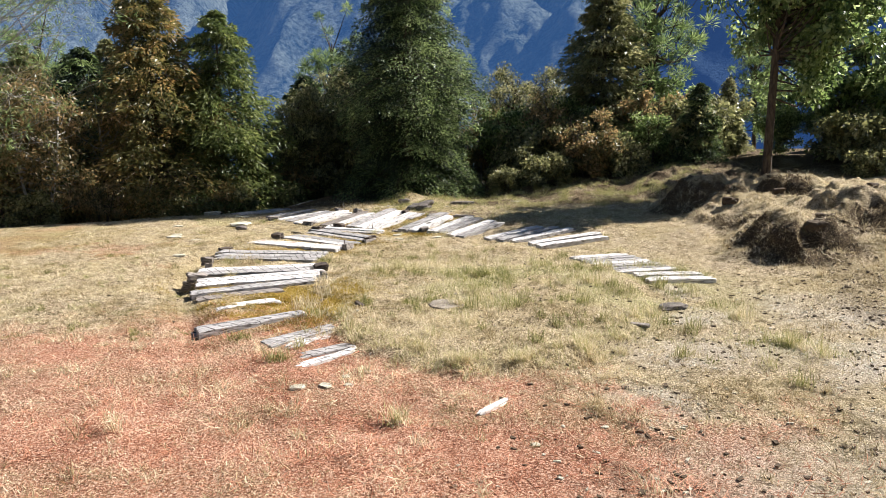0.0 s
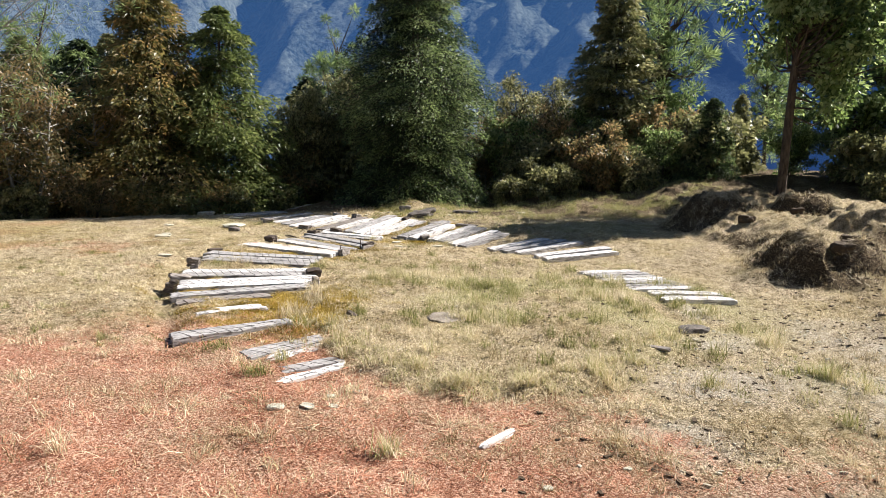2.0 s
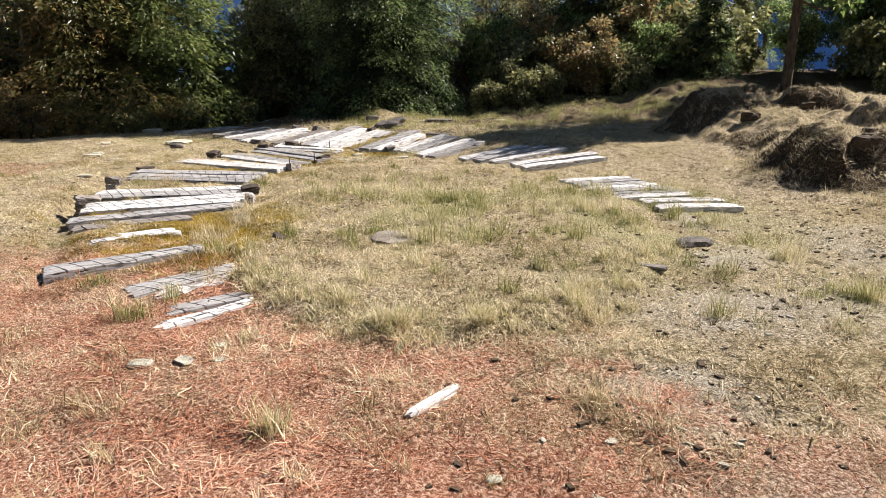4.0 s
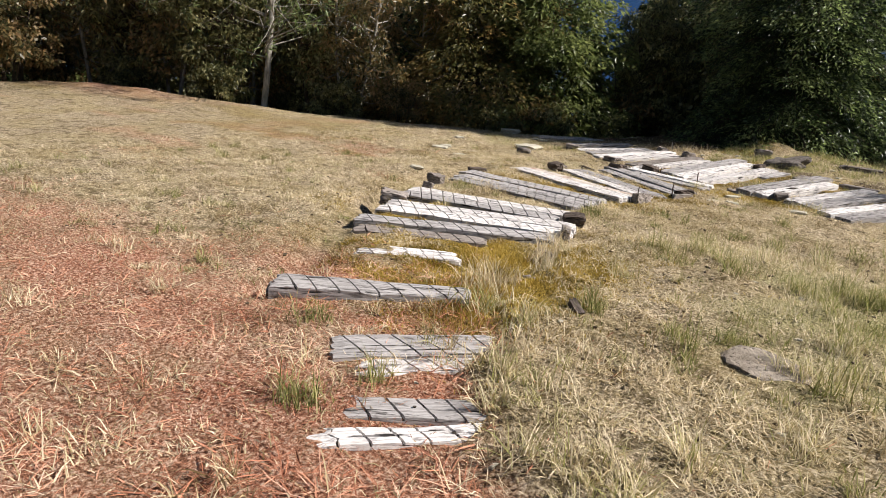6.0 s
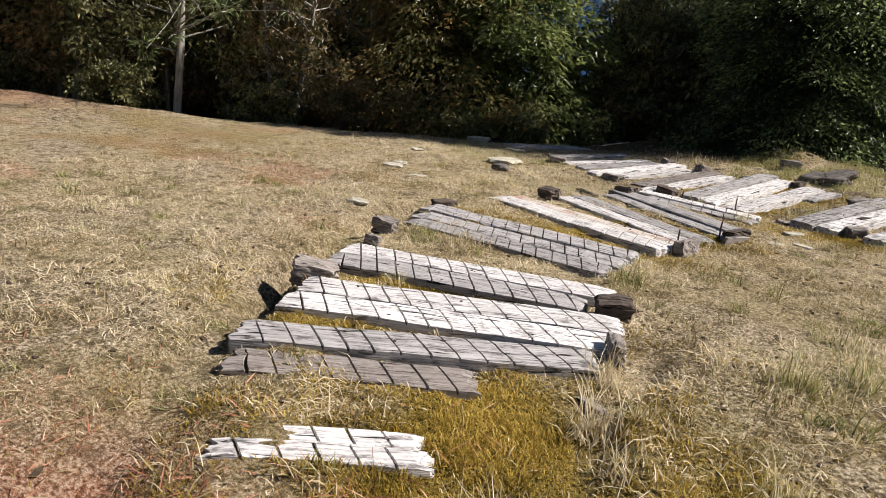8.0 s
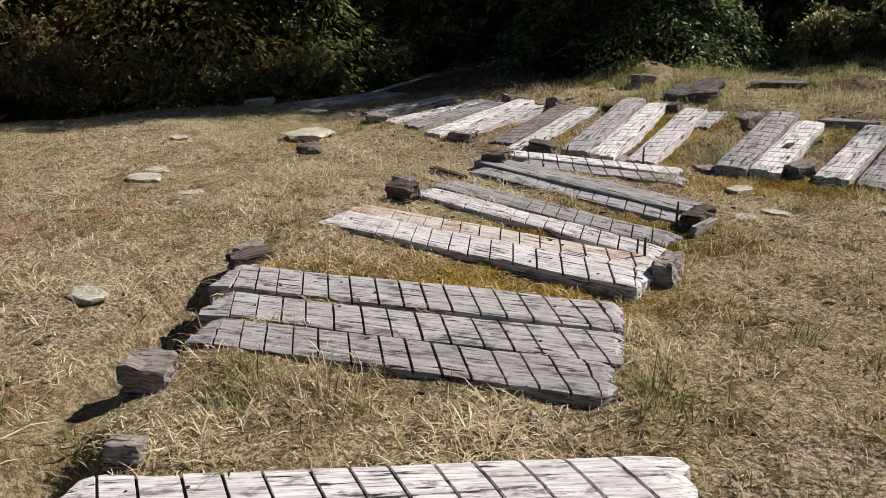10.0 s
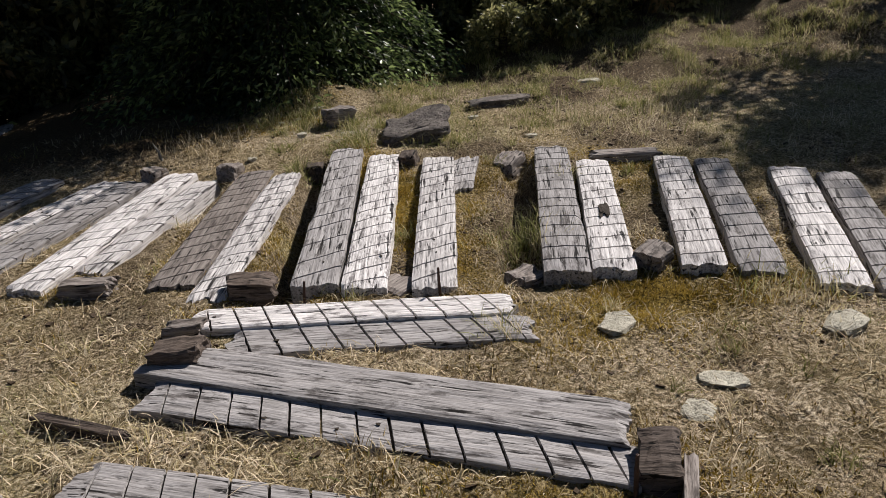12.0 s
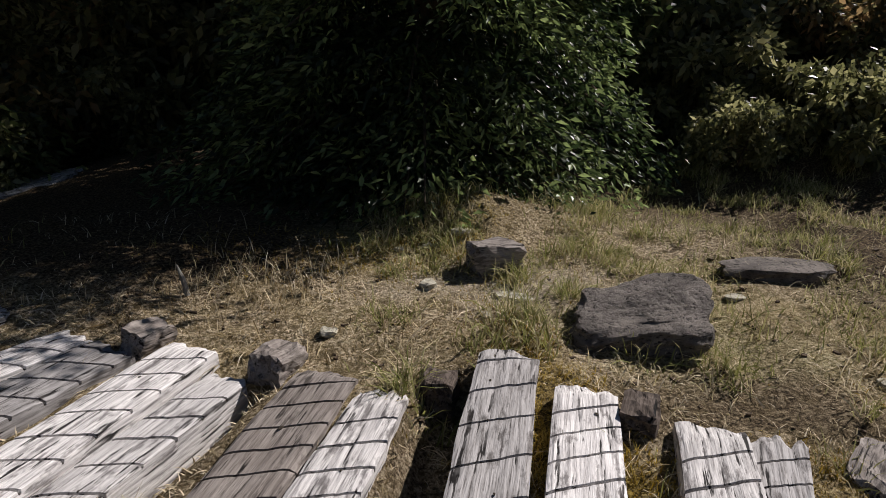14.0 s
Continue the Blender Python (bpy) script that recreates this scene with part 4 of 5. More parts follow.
def leafy(name, label, h, crown_z, crown_r, crown_h, mat, seed, clumps=60, per=150, leaf=0.13, width=0.07, bark=None, stems=1, clump=0.45, needle=False, category="tree", hollow=0.45, shift=0.0):
    """A tree or bush of limbs that end in clumps of leaves."""
    rng = np.random.default_rng(seed)
    root = new(name)
    bark = bark or M_BARK
    trunks, tops = [], []
    for k in range(stems):
        a = rng.random() * 6.28
        sp = 0.0 if stems == 1 else 0.25 * crown_r
        bend = rng.normal(0, 0.035, 2) * h
        base = np.array((math.cos(a) * sp * 0.5, math.sin(a) * sp * 0.5, -0.2))
        top = np.array((math.cos(a) * sp * 2 + bend[0], math.sin(a) * sp * 2 + bend[1], crown_z + crown_h * 0.35))
        mid = (base + top) / 2 + np.array((bend[1] * 0.5, -bend[0] * 0.5, 0))
        r0 = 0.016 * h / math.sqrt(stems) + 0.01
        trunks.append([(base, r0), (base * 0.7 + mid * 0.3, r0 * 0.85), (mid, r0 * 0.7), (mid * 0.4 + top * 0.6, r0 * 0.5), (top, r0 * 0.2)])
        tops.append((mid, top))
    v, f = tubes(trunks, 8)
    part("trunk", mesh_of("trunk", v, f, bark, None, True), root)
    c = unit(rng.normal(size=(clumps, 3))) * (rng.random((clumps, 1)) ** 0.4 * (1 - hollow * 0.3) + hollow * 0.3)
    c = c * np.array((crown_r, crown_r, crown_h / 2)) * (1 + 0.2 * rng.normal(size=(clumps, 1)))
    c[:, 2] = np.maximum(c[:, 2] + crown_z, 0.12)
    c[:, 0] += shift
    limbs = []
    for q in c:
        mid, top = tops[rng.integers(stems)]
        w = np.clip((q[2] - mid[2]) / max(top[2] - mid[2], 0.1) - 0.35, 0.0, 0.9)
        start = mid + (top - mid) * w if q[2] > mid[2] else mid * np.clip(q[2] / max(mid[2], 0.1), 0.3, 1)
        knee = start * 0.45 + q * 0.55 + np.array((0, 0, -0.06 * h * rng.random()))
        limbs.append([(start, 0.0035 * h + 0.004), (knee, 0.0025 * h + 0.003), (q, 0.003)])
    v, f = tubes(limbs, 4)
    part("branchwork", mesh_of("branchwork", v, f, bark), root)["kind"] = "stuff"
    i = np.repeat(np.arange(clumps), per)
    n = len(i)
    size = clump * rng.uniform(0.6, 1.3, clumps)
    o = unit(rng.normal(size=(n, 3))) * (rng.random((n, 1)) ** 0.5)
    if needle:
        p = c[i] + o * (size[i] * 0.45)[:, None]
        d = unit(o + np.array((0, 0, 0.45)) + rng.normal(0, 0.25, (n, 3)))
    else:
        p = c[i] + o * size[i][:, None] * np.array((1, 1, 0.7))
        d = unit(o * 0.6 + rng.normal(0, 0.6, (n, 3)) + np.array((0, 0, -0.25)))
    v, f = kites(p, d, leaf * rng.uniform(0.6, 1.3, n), width * rng.uniform(0.7, 1.3, n), rng, 0.1)
    v[:, 2] = np.maximum(v[:, 2], 0.02)
    part("crown", leaf_mesh("crown", v, f, mat, rng, np.repeat(rng.normal(0.0, 0.15, clumps), per) + rng.random(n)), root)
    return tagged(root, label, category)


def put(ob, x, y, yaw=0.0, scale=1.0, sink=0.05):
    ob.matrix_basis = pose(x, y, ground_z(x, y) - sink, 0, 0, yaw) @ Matrix.Scale(scale, 4)
    return ob


def again(ob, x, y, yaw, scale):
    keep = ob.matrix_basis.copy()
    ob.matrix_basis = Matrix.Identity(4)
    made = copy_thing(ob, pose(x, y, ground_z(x, y) - 0.05, 0, 0, yaw) @ Matrix.Scale(scale, 4))
    ob.matrix_basis = keep
    return made


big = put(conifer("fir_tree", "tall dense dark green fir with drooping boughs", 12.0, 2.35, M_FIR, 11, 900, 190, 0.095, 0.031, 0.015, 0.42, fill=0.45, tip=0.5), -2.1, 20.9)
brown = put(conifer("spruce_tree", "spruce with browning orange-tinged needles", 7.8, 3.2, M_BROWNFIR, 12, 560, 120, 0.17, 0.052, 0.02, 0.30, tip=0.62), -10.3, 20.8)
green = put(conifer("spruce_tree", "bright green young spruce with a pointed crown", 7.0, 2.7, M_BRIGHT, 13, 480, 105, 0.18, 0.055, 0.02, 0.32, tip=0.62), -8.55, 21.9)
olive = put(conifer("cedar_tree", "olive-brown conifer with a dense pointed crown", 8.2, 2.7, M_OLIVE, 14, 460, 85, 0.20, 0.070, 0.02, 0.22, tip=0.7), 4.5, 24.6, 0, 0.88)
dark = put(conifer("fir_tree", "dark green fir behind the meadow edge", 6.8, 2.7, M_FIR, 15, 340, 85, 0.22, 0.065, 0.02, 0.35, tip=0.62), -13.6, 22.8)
pine = put(leafy("pine_tree", "slender open pine with tufted bright needles", 9.6, 5.6, 2.2, 8.0, M_PINE, 16, 120, 110, 0.30, 0.036, clump=0.5, needle=True, category="pine tree"), 6.3, 25.8, 0, 0.88)
broad = put(leafy("broadleaf_tree", "tall broadleaf tree with glossy dark leaves", 7.6, 4.9, 1.75, 4.9, M_BROAD, 17, 120, 190, 0.15, 0.085, clump=0.55, shift=0.95), 8.0, 18.8)
bush = put(leafy("shrub", "reddish-topped shrub at the meadow edge", 2.3, 1.15, 1.0, 1.9, M_REDLEAF, 18, 46, 120, 0.12, 0.06, stems=4, clump=0.28, category="shrub"), 3.3, 22.4)
bush2 = put(leafy("shrub", "low olive-green shrub at the meadow edge", 1.6, 0.7, 0.95, 1.3, M_OLIVE, 19, 40, 120, 0.12, 0.06, stems=4, clump=0.26, category="shrub"), 1.5, 21.9)
tall = put(leafy("shrub", "tall light green leafy shrub", 4.0, 2.2, 1.7, 3.4, M_BROAD, 20, 70, 130, 0.16, 0.09, stems=3, clump=0.42, category="shrub"), 11.6, 21.5)
thin = put(leafy("thicket_tree", "thin sparse olive tree of the forest edge", 5.4, 3.0, 1.4, 4.6, M_OLIVE, 21, 110, 95, 0.16, 0.06, stems=2, clump=0.5), 1.2, 27.0, 0, 0.8)
dry = put(leafy("thicket_tree", "sparse brownish tree of the forest edge", 4.8, 2.7, 1.5, 4.2, M_REDLEAF, 22, 95, 85, 0.16, 0.055, bark=M_PALEBARK, stems=3, clump=0.46), -11.2, 20.4)

# the pale bare-limbed tree at the meadow's edge
rng = np.random.default_rng(5)
bare = new("bare_tree")
run = [((0.16 * math.sin(4 * u), 0.16 * math.sin(2.5 * u), 7.5 * u - 0.2), 0.09 * (1 - 0.8 * u)) for u in np.linspace(0, 1, 10)]
v, f = tubes([run], 8)
part("trunk", mesh_of("trunk", v, f, M_PALEBARK, None, True), bare)
runs, ends = [], []
for k in range(60):
    z, a, L = rng.uniform(1.0, 7.0), rng.uniform(0, 6.28), rng.uniform(1.2, 3.6)
    if k > 46:
        z, a, L = rng.uniform(1.4, 5.5), rng.uniform(-0.7, 0.5), rng.uniform(3.2, 4.8)
    p = np.array((0, 0.04, z))
    d = np.array((math.cos(a), math.sin(a), rng.uniform(0.0, 0.5)))
    one = [(p, 0.022)]
    for s in (0.35, 0.7, 1.0):
        q = p + d * L * s + rng.normal(0, 0.09, 3) + np.array((0, 0, 0.25 * L * s * s))
        one.append((q, 0.020 * (1.05 - s)))
        ends.append(q)
        for m in range(2):
            e = q + unit(d + rng.normal(0, 0.6, 3)) * 0.55 * L * (1.1 - s * 0.6)
            runs.append([(q, 0.008), ((q + e) / 2 + rng.normal(0, 0.04, 3), 0.006), (e, 0.003)])
            ends.append(e)
    runs.append(one)
v, f = tubes(runs, 5)
part("branchwork", mesh_of("branchwork", v, f, M_PALEBARK), bare)["kind"] = "stuff"
e = np.repeat(np.array(ends), 30, 0)
e = e[rng.random(len(e)) < 0.8] + rng.normal(0, 0.07, (1, 3))
o = unit(rng.normal(size=e.shape))
v, f = kites(e + o * 0.12, unit(o + np.array((0, 0, 0.3))), 0.16 * rng.uniform(0.6, 1.2, len(e)), 0.018, rng)
part("crown", leaf_mesh("crown", v, f, M_PINE, rng), bare, "thin tufts of green needles")
tagged(put(bare, -13.2, 15.5), "pale-barked sparse tree with long bare limbs", "tree")

# more of the same trees along the edge of the meadow and down the slope behind
for kind, x, y, yaw, sc in (
        (olive, -16.8, 24, 40, 0.9), (green, -5.4, 27.5, 130, 0.7), (pine, -6.3, 29.5, 200, 0.8), (thin, -4.9, 25.2, 70, 0.85), (thin, 2.9, 29, 160, 0.75),
        (dry, 2.2, 25.0, 50, 0.6), (bush2, 4.4, 22.6, 120, 1.1), (bush, 6.0, 23.5, 60, 1.2), (bush2, 6.9, 22.2, 200, 1.5),
        (olive, 8.9, 24.6, 15, 0.34), (pine, 12.5, 31, 90, 0.6), (tall, 13.8, 20.0, 90, 0.95), (tall, 9.9, 22.4, 30, 0.55), (bush2, 10.8, 19.6, 80, 1.3), (bush2, 10.4, 18.2, 30, 0.7),
        (broad, 15.5, 22.5, 120, 0.9), (tall, 16.8, 18.5, 10, 1.1), (olive, 16.5, 26.5, 10, 0.8), (olive, 20, 24, 10, 0.9), (dry, -13.6, 18.6, 20, 1.0), (thin, -15.6, 19.4, 60, 0.95), (dry, -17.6, 17.6, 120, 1.0),
        (thin, -19.4, 17.8, 200, 1.0), (dry, -21.5, 16.2, 260, 1.05), (bush, -20.6, 13.9, 0, 1.25), (bush, -22.4, 12.6, 90, 1.5), (bush2, -18.8, 15.2, 0, 1.1), (bush2, -16.2, 16.6, 60, 0.9), (thin, -23.8, 15.0, 30, 1.1), (dry, -25.4, 13.2, 200, 1.1),
        (dark, -19.5, 22.5, 70, 1.0), (pine, -17, 25, 40, 0.9), (olive, -22.5, 20.5, 150, 0.95), (green, -26, 19, 10, 1.0), (dark, -24.5, 24, 200, 1.2), (pine, -21, 27, 100, 1.0), (dark, -28.5, 15, 100, 1.1), (dry, -27.5, 10.5, 10, 1.1), (bush, -24.5, 10.4, 10, 1.3),
        # the dark fir at (-2.2, 25.2), mostly hidden, is added to cast shade
        (bush2, -9.2, 19.9, 33, 0.9), (bush, -8.4, 20.2, 200, 0.7), (bush2, -11.8, 19.2, 140, 0.8), (dark, -2.2, 25.2, 20, 1.1), (bush2, -5.6, 23.2, 20, 0.9), (thin, -6.2, 24.6, 10, 0.8), (bush2, -6.6, 22.0, 250, 0.8),
        (dry, 0.2, 24.2, 10, 0.58), (bush2, 2.5, 20.9, 100, 0.7), (bush2, -4.4, 24.4, 100, 1.3), (olive, -17, 30, 12, 1.0), (pine, -11.5, 25.2, 60, 0.72)):
    again(kind, x, y, yaw, sc)

for kind, x, y, yaw, sc in ((bush2, -14.8, 20.4, 5, 1.3), (bush2, -13.0, 20.8, 75, 1.2), (bush, -12.2, 21.2, 15, 1.1), (bush2, -11.0, 20.2, 175, 1.0), (bush2, -9.9, 19.6, 265, 0.8), (bush2, -7.6, 20.4, 35, 0.9),
                            (olive, -12.4, 24.2, 95, 0.8), (green, -15.0, 22.0, 165, 0.8), (bush, -6.9, 23.4, 35, 1.2), (bush2, -5.4, 24.6, 95, 1.6), (tall, -6.6, 25.6, 15, 0.9), (tall, -4.4, 26.6, 15, 0.9), (bush2, -17.0, 18.6, 15, 1.2),
                            (bush2, 2.0, 22.8, 45, 1.4), (tall, 1.0, 23.6, 45, 0.7), (bush2, 3.6, 21.4, 5, 0.9), (tall, 3.9, 24.4, 95, 0.7), (bush2, 7.9, 23.6, 95, 1.6), (bush2, 5.4, 24.6, 205, 1.6), (tall, 6.6, 25.6, 25, 0.8)):
    again(kind, x, y, yaw, sc)

# the thicket close behind the crest of the meadow
for kind, x, y, yaw, sc in ((dry, -14.9, 16.6, 15, 0.9), (thin, -14.9, 15.2, 100, 0.9), (bush2, -14.2, 14.9, 200, 0.8), (dry, -16.1, 14.9, 230, 1.0), (thin, -17.4, 14.8, 310, 1.0), (bush2, -16.8, 14.3, 80, 0.8),
                            (dry, -18.6, 14.2, 150, 1.1), (bush, -18.0, 11.6, 60, 1.15), (bush, -17.6, 10.2, 150, 1.1), (thin, -19.6, 12.4, 20, 1.05), (dry, -19.4, 10.4, 75, 1.0), (bush2, -18.3, 8.8, 35, 1.4), (thin, -19.0, 7.4, 250, 1.0),
                            (bush2, -11.6, 16.6, 60, 0.75), (bush, -10.4, 17.6, 10, 0.6), (dry, -12.2, 17.6, 120, 0.9), (thin, -13.4, 17.4, 10, 0.9)):
    again(kind, x, y, yaw, sc)

# shrubs on the rise behind the right arm, and trees that close the gap beside the tall fir
for kind, x, y, yaw, sc in ((dark, 6.9, 21.4, 60, 0.36), (bush, 3.5, 20.9, 140, 0.85), (bush2, 2.2, 20.5, 40, 0.8), (bush2, 4.6, 21.2, 300, 0.9), (tall, 5.6, 21.9, 200, 0.45), (bush2, 0.9, 20.6, 160, 0.6),
                            (dark, -6.9, 26.2, 110, 0.8), (dark, -5.2, 27.6, 30, 0.75), (thin, -6.2, 23.6, 190, 0.8)):
    again(kind, x, y, yaw, sc)

# trees that stand behind the start of the walk
for kind, x, y, yaw, sc in ((dark, -9, -9, 0, 1.0), (olive, -3, -12, 90, 1.0), (brown, 4, -11, 40, 1.0), (dark, 10, -8, 20, 1.0), (tall, 14, -2, 50, 1.2), (broad, 17, 6, 100, 1.0), (dark, 19, 13, 200, 1.0), (thin, -18, -4, 0, 1.0), (dry, -24, 3, 0, 1.0)):
    again(kind, x, y, yaw, sc)


# ---- grass, needles and moss ----
def blades(name, label, mat, pts, length, width, lean, seed, category="grass", tint=None, curl=0.25):
    rng = np.random.default_rng(seed)
    n = len(pts)
    a = rng.random(n) * 2 * math.pi
    tilt = np.clip(rng.normal(lean, 0.22, n), 0.02, 1.5)
    d = np.stack([np.cos(a) * np.sin(tilt), np.sin(a) * np.sin(tilt), np.cos(tilt)], 1)
    side = np.stack([-np.sin(a), np.cos(a), rng.normal(0, 0.5, n)], 1) * (width * rng.uniform(0.6, 1.4, n))[:, None] * 0.5
    heap = ramp(-0.30, 0.38, fbm(pts[:, 0] * 5.5, pts[:, 1] * 5.5, 3, 67))
    ln = (length * rng.uniform(0.45, 1.35, n) * (0.5 + 0.95 * heap))[:, None]
    mid, tip = pts + d * ln * 0.55, pts + d * ln
    tip[:, 2] -= curl * ln[:, 0] * np.sin(tilt)
    tip[:, :2] += np.stack([np.cos(a), np.sin(a)], 1) * ln * curl * 0.5
    v = np.stack([pts - side, pts + side, mid + side * 0.7, tip, mid - side * 0.7], 1).reshape(-1, 3)
    k = np.arange(n) * 5
    tris = np.stack([np.stack([k, k + 1, k + 2], 1), np.stack([k, k + 2, k + 4], 1), np.stack([k + 4, k + 2, k + 3], 1)], 1).reshape(-1, 3)
    tint = np.clip(0.72 * rng.random(n) + 0.55 * (ramp(-0.45, 0.45, fbm(pts[:, 0] * 2.6 + 9, pts[:, 1] * 2.6, 4, 69)) - 0.25), 0, 1) if tint is None else np.clip(tint, 0, 1)
    ob = new(name, mesh_of(name, v, tris, mat, {"tint": np.repeat(tint, 5)}))
    return tagged(ob, label, category, kind="stuff")


TREADS = [ob for ob in scene.objects if ob.name.startswith("wooden_sleeper") and "half-buried" not in ob["label"]]


def clear_of_timber(x, y, margin=0.0):
    keep = np.ones(len(x), bool)
    for ob in TREADS:
        inv = ob.matrix_world.inverted()
        u = inv[0][0] * x + inv[0][1] * y + inv[0][3]
        w = inv[1][0] * x + inv[1][1] * y + inv[1][3]
        half = max(abs(c[0]) for c in ob.bound_box), max(abs(c[1]) for c in ob.bound_box)
        keep &= ~((np.abs(u + inv[0][2] * -2.3) < half[0] - 0.015 + margin) & (np.abs(w + inv[1][2] * -2.3) < half[1] - 0.012 + margin))
    return keep


bpy.context.view_layer.update()


def scatter(n, weight, seed, x0=-9.0, x1=8.0, y0=0.6, y1=19.5):
    """Points on the ground, thinned by a weight; three times as dense near the line walked."""
    rng = np.random.default_rng(seed)
    x, y = rng.uniform(x0, x1, n), rng.uniform(y0, y1, n)
    line = np.where(y < 6, 0.3 - 0.0 * y, np.where(y < 9, 0.3 - 1.1 * (y - 6), -3.0))
    near = np.exp(-((x - line) / 3.4) ** 2) * ramp(19.5, 15, y)
    k = rng.random(n) < weight(x, y) * (0.25 + 0.75 * near)
    x, y = x[k], y[k]
    k = clear_of_timber(x, y) & (edge_distance(x + 0.10, y - 0.04, OUTER_EDGE) > 0.12 + 0.08 * fbm(x * 3, y * 3, 2, 53))
    x, y = x[k], y[k]
    return np.stack([x, y, height(x, y) - 0.004], 1)


def share_of(k):
    return lambda x, y: zones(x, y)[k]


def dry_weight(x, y):
    nd, ms, gr, br, bk = zones(x, y)
    return (0.35 + 0.65 * ramp(-0.25, 0.3, fbm(x * 3.0, y * 3.0, 3, 61))) * np.clip(1 - 0.96 * nd - 0.97 * ms - 0.35 * gr - 0.75 * br - 0.92 * bk, 0.03, 1)


blades("dry_grass", "short dry straw-coloured grass over the meadow", M_STRAW, scatter(900000, dry_weight, 101), 0.060, 0.0048, 0.85, 1)
blades("dry_grass", "matted fallen straw lying over the meadow", M_STRAW, scatter(420000, dry_weight, 102), 0.12, 0.0040, 1.40, 2)
blades("green_grass", "tufted greenish grass within the bend of the path", M_GRASS, scatter(520000, lambda x, y: 0.6 * zones(x, y)[2], 103), 0.085, 0.0042, 0.5, 3)
blades("pine_needles", "reddish fallen pine needles covering the ground", M_NEEDLE, scatter(950000, share_of(0), 104), 0.11, 0.0036, 1.40, 4, "needle litter", curl=0.05)
blades("moss", "golden-brown moss between the sleepers", M_MOSS, scatter(1500000, share_of(1), 105, -5, 0, 6.5, 19), 0.030, 0.0042, 0.6, 5, "moss")
blades("bank_grass", "brown withered grass on the earth bank", M_STRAW, scatter(420000, lambda x, y: 0.8 * zones(x, y)[4] * (y < 18.5), 106, 3, 10, 7, 18.5), 0.11, 0.005, 0.9, 6)


def tuft(x, y, r, count, length, mat, label, seed, lean=0.5):
    rng = np.random.default_rng(seed)
    p = np.stack([x + rng.normal(0, r, count), y + rng.normal(0, r, count)], 1)
    return blades("grass_tuft", label, mat, np.stack([p[:, 0], p[:, 1], height(p[:, 0], p[:, 1]) - 0.005], 1), length, 0.0048, lean, seed, "grass tuft")


GT = "small tuft of longer green grass"
for k, (x, y, r, n, ln, mat) in enumerate(((-0.39, 4.92, 0.05, 160, 0.16, M_GRASS), (3.30, 6.85, 0.14, 420, 0.14, M_GRASS), (-2.37, 6.90, 0.07, 160, 0.12, M_GRASS), (-1.72, 6.25, 0.06, 140, 0.12, M_GRASS),
                                           (-1.15, 6.95, 0.07, 180, 0.13, M_GRASS), (-2.0, 8.2, 0.10, 200, 0.18, M_STRAW), (-2.05, 9.1, 0.06, 160, 0.22, M_STRAW), (-2.1, 9.55, 0.05, 140, 0.2, M_STRAW), (-1.75, 7.75, 0.1, 200, 0.16, M_GRASS),
                                           (-1.5, 15.2, 0.12, 350, 0.18, M_GRASS), (-1.62, 14.95, 0.08, 220, 0.16, M_GRASS), (-2.45, 15.8, 0.03, 60, 0.1, M_GRASS), (-0.95, 15.7, 0.06, 130, 0.12, M_GRASS), (-4.1, 10.95, 0.1, 200, 0.12, M_GRASS),
                                           (-3.8, 11.05, 0.14, 220, 0.12, M_STRAW), (-2.5, 11.2, 0.1, 220, 0.13, M_GRASS), (-2.15, 14.2, 0.06, 120, 0.1, M_GRASS), (-0.7, 13.9, 0.15, 260, 0.12, M_GRASS), (-0.2, 17.0, 0.25, 400, 0.14, M_GRASS), (0.7, 16.6, 0.3, 450, 0.14, M_GRASS), (-3.3, 18.0, 0.3, 500, 0.12, M_STRAW))):
    tuft(x, y, r, n, ln, mat, GT if mat is M_GRASS else "small tuft of longer dry grass", 300 + k)
rng = np.random.default_rng(77)
pts = []
for k in range(620):
    x, y = rng.uniform(-1.9, 3.6), rng.uniform(5.6, 12.6)
    if rng.random() < float(zones(np.array([x]), np.array([y]))[2][0]) + 0.12 and clear_of_timber(np.array([x]), np.array([y]), 0.05)[0]:
        m = int(rng.integers(30, 110))
        pts.append(np.stack([x + rng.normal(0, 0.05, m), y + rng.normal(0, 0.05, m)], 1))
p = np.concatenate(pts)
blades("meadow_tufts", "scattered taller tufts of green and straw grass", M_GRASS, np.stack([p[:, 0], p[:, 1], height(p[:, 0], p[:, 1]) - 0.005], 1), 0.14, 0.0045, 0.45, 78)

# the fringe of longer grass that hangs over the inner edge of the path
rng = np.random.default_rng(87)
pts = []
for k in range(150):
    a = rng.uniform(3.55, 5.6)
    reach = rng.uniform(0.88, 0.98)
    x, y = 0.25 + 2.2 * reach * math.cos(a) + rng.normal(0, 0.05), 9.7 + 3.9 * reach * math.sin(a) + rng.normal(0, 0.08)
    if x < -0.7 and y > 6.8:
        continue
    m = int(rng.integers(25, 90))
    s = rng.uniform(0.03, 0.075)
    pts.append(np.stack([x + rng.normal(0, s, m), y + rng.normal(0, s, m)], 1))
p = np.concatenate(pts)
blades("edge_tufts", "longer straw and green grass along the inner edge of the path", M_GRASS, np.stack([p[:, 0], p[:, 1], height(p[:, 0], p[:, 1]) - 0.005], 1), 0.115, 0.0046, 0.62, 88, tint=np.random.default_rng(89).random(len(p)) * 0.65 + 0.34)

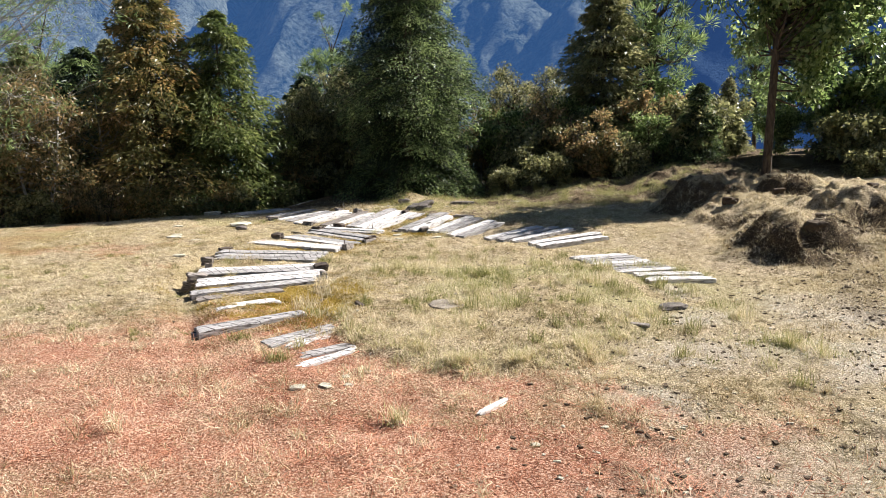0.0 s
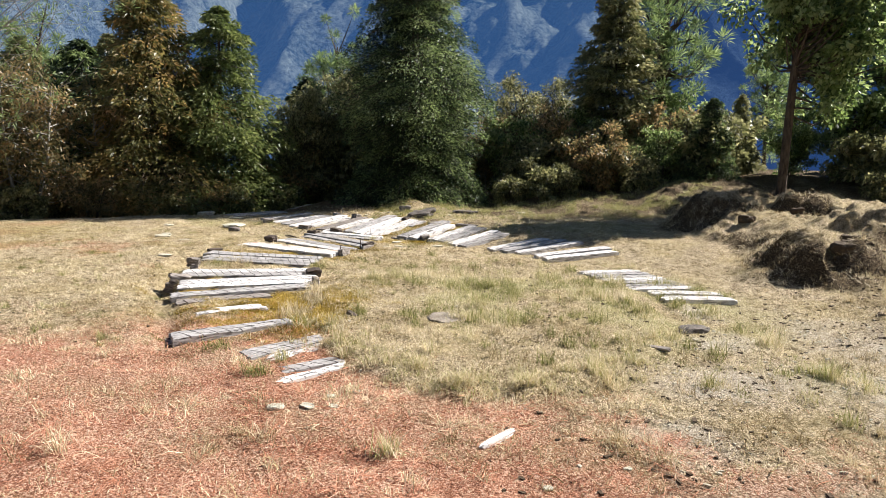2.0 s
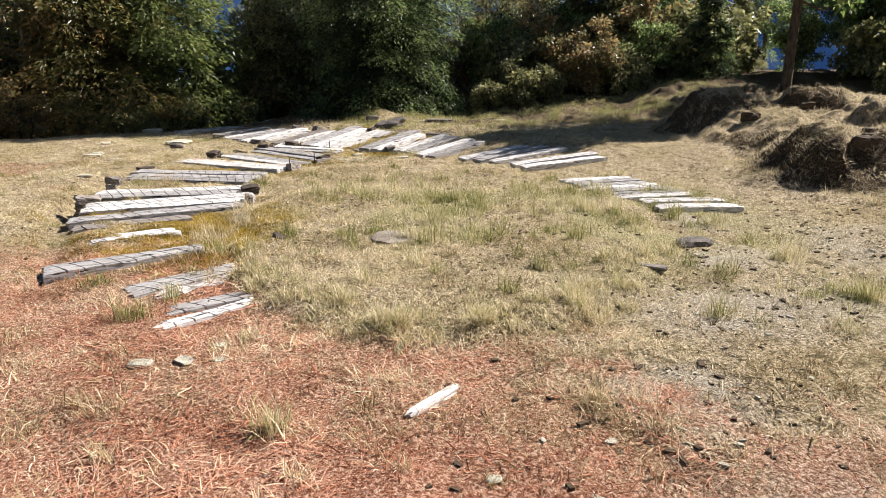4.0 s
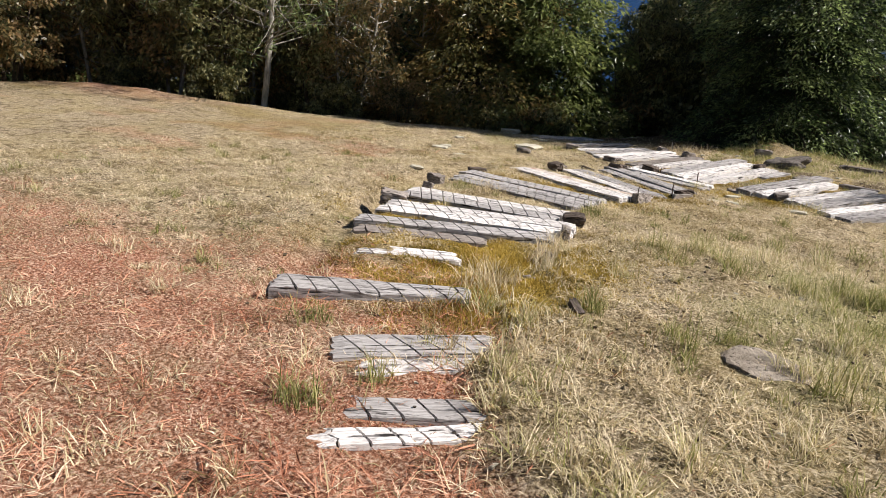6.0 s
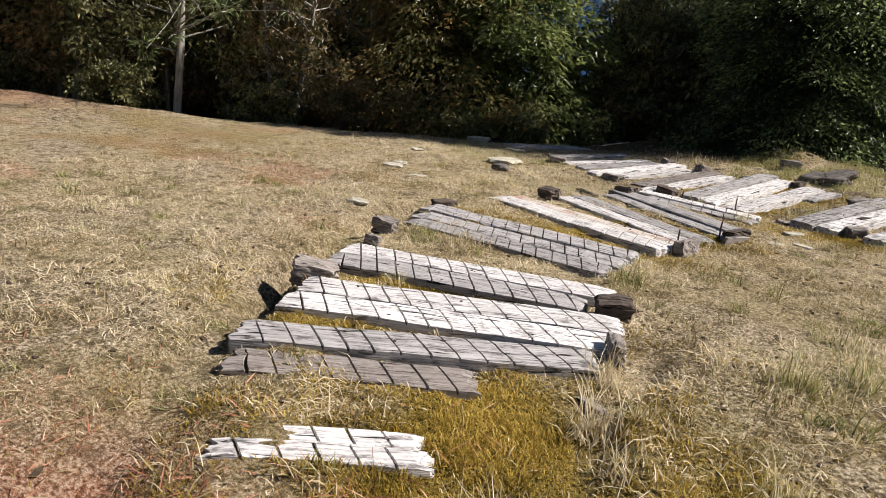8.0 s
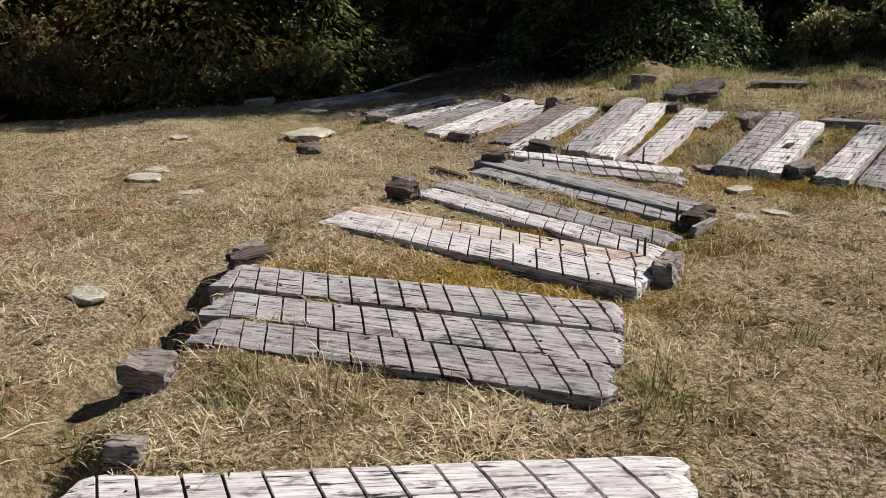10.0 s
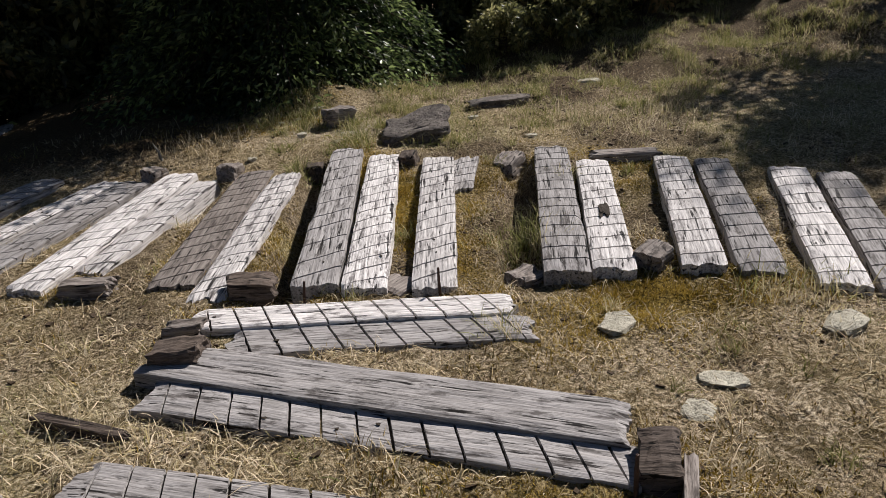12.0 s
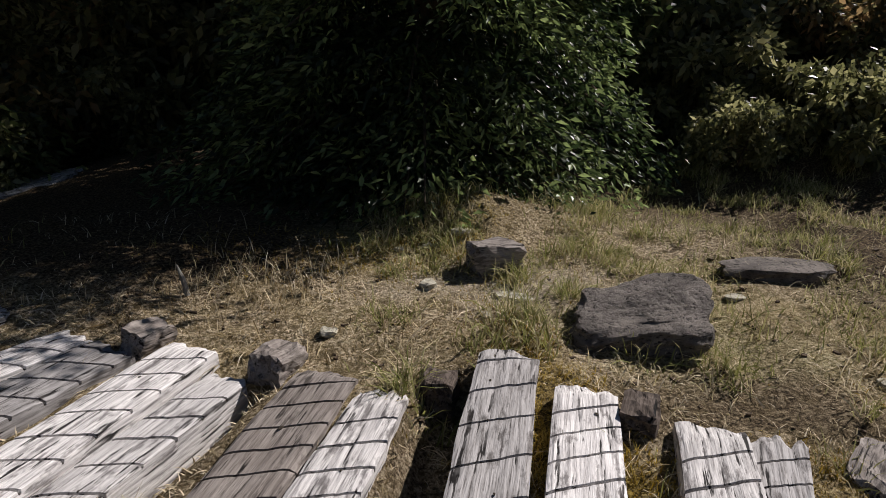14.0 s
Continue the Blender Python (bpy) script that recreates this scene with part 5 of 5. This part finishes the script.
# dry tufts that stand in the needle litter and on the earth bank
rng = np.random.default_rng(93)
pts = []
for k in range(640):
    x, y = (rng.uniform(-7, 4.5), rng.uniform(2.2, 7.5)) if k < 330 else (rng.uniform(4.2, 9.5), rng.uniform(9.5, 18.5))
    if clear_of_timber(np.array([x]), np.array([y]), 0.04)[0]:
        m = int(rng.integers(14, 60))
        s = rng.uniform(0.02, 0.07)
        pts.append(np.stack([x + rng.normal(0, s, m), y + rng.normal(0, s, m)], 1))
p = np.concatenate(pts)
blades("straw_tufts", "small pale straw tufts among litter and torn earth", M_STRAW, np.stack([p[:, 0], p[:, 1], height(p[:, 0], p[:, 1]) - 0.005], 1), 0.10, 0.0045, 0.6, 94)

rng = np.random.default_rng(79)
pts = []
for k in range(420):
    x, y = rng.uniform(-2.8, 6.5), rng.uniform(16.6, 21.5)
    if y > 17.0 + 0.12 * x and clear_of_timber(np.array([x]), np.array([y]), 0.05)[0]:
        m = int(rng.integers(40, 150))
        s = rng.uniform(0.05, 0.12)
        pts.append(np.stack([x + rng.normal(0, s, m), y + rng.normal(0, s, m)], 1))
p = np.concatenate(pts)
# low tints deepen the tree shade painted on this slope
blades("slope_tufts", "rough brown and olive grass tufts below the trees", M_GRASS, np.stack([p[:, 0], p[:, 1], height(p[:, 0], p[:, 1]) - 0.005], 1), 0.12, 0.006, 0.65, 80, tint=np.random.default_rng(81).random(len(p)) * 0.62 + 0.08)
rng = np.random.default_rng(83)
pts = []
for k in range(420):
    x, y = rng.uniform(-8, 3), rng.uniform(6.8, 17)
    if clear_of_timber(np.array([x]), np.array([y]), 0.04)[0]:
        m = int(rng.integers(15, 70))
        s = rng.uniform(0.02, 0.06)
        pts.append(np.stack([x + rng.normal(0, s, m), y + rng.normal(0, s, m)], 1))
p = np.concatenate(pts)
blades("dry_tufts", "small scattered tufts of dry and olive grass", M_GRASS, np.stack([p[:, 0], p[:, 1], height(p[:, 0], p[:, 1]) - 0.005], 1), 0.085, 0.0045, 0.6, 84)

# crumbs of dark bark and soil, and pale chips, on torn and bare ground
def crumbs(name, label, mat, n, size, seed, weight, box):
    rng = np.random.default_rng(seed)
    x, y = rng.uniform(box[0], box[1], n), rng.uniform(box[2], box[3], n)
    k = (rng.random(n) < weight(x, y)) & clear_of_timber(x, y)
    x, y = x[k], y[k]
    n = len(x)
    cube = np.array([(a, b, c) for a in (-0.5, 0.5) for b in (-0.5, 0.5) for c in (-0.5, 0.5)])
    quad = np.array([(0, 1, 3, 2), (4, 6, 7, 5), (0, 4, 5, 1), (2, 3, 7, 6), (0, 2, 6, 4), (1, 5, 7, 3)])
    v = cube[None] * rng.uniform(0.55, 1.3, (n, 8, 1)) * (size * rng.uniform(0.4, 1.6, (n, 1, 1)) * np.stack([rng.uniform(0.8, 2.2, n), rng.uniform(0.6, 1.1, n), rng.uniform(0.35, 0.8, n)], 1)[:, None])
    a = rng.random(n) * 6.283
    ca, sa = np.cos(a)[:, None], np.sin(a)[:, None]
    v = np.stack([v[..., 0] * ca - v[..., 1] * sa + x[:, None], v[..., 0] * sa + v[..., 1] * ca + y[:, None], v[..., 2] + (height(x, y) + size * 0.15)[:, None]], -1)
    ob = new(name, mesh_of(name, v.reshape(-1, 3), (np.arange(n)[:, None, None] * 8 + quad[None]).reshape(-1, 4), mat))
    return tagged(ob, label, "litter", kind="stuff")


crumbs("soil_crumbs", "dark crumbs of bark and soil on torn ground", M_EARTH, 16000, 0.020, 401, lambda x, y: 0.03 + 0.8 * zones(x, y)[4] + 0.3 * zones(x, y)[3], (0.2, 7.5, 3.0, 12.0))
crumbs("stone_chips", "pale chips of stone on bare soil", M_PALE, 5000, 0.016, 402, lambda x, y: 0.02 + 0.6 * zones(x, y)[3], (-1.5, 6.0, 3.5, 10.0))
crumbs("soil_crumbs", "dark crumbs of bark and soil between the sleepers", M_EARTH, 9000, 0.016, 403, lambda x, y: 0.12 + 0.5 * zones(x, y)[4], (-5.4, 1.0, 6.8, 18.4))
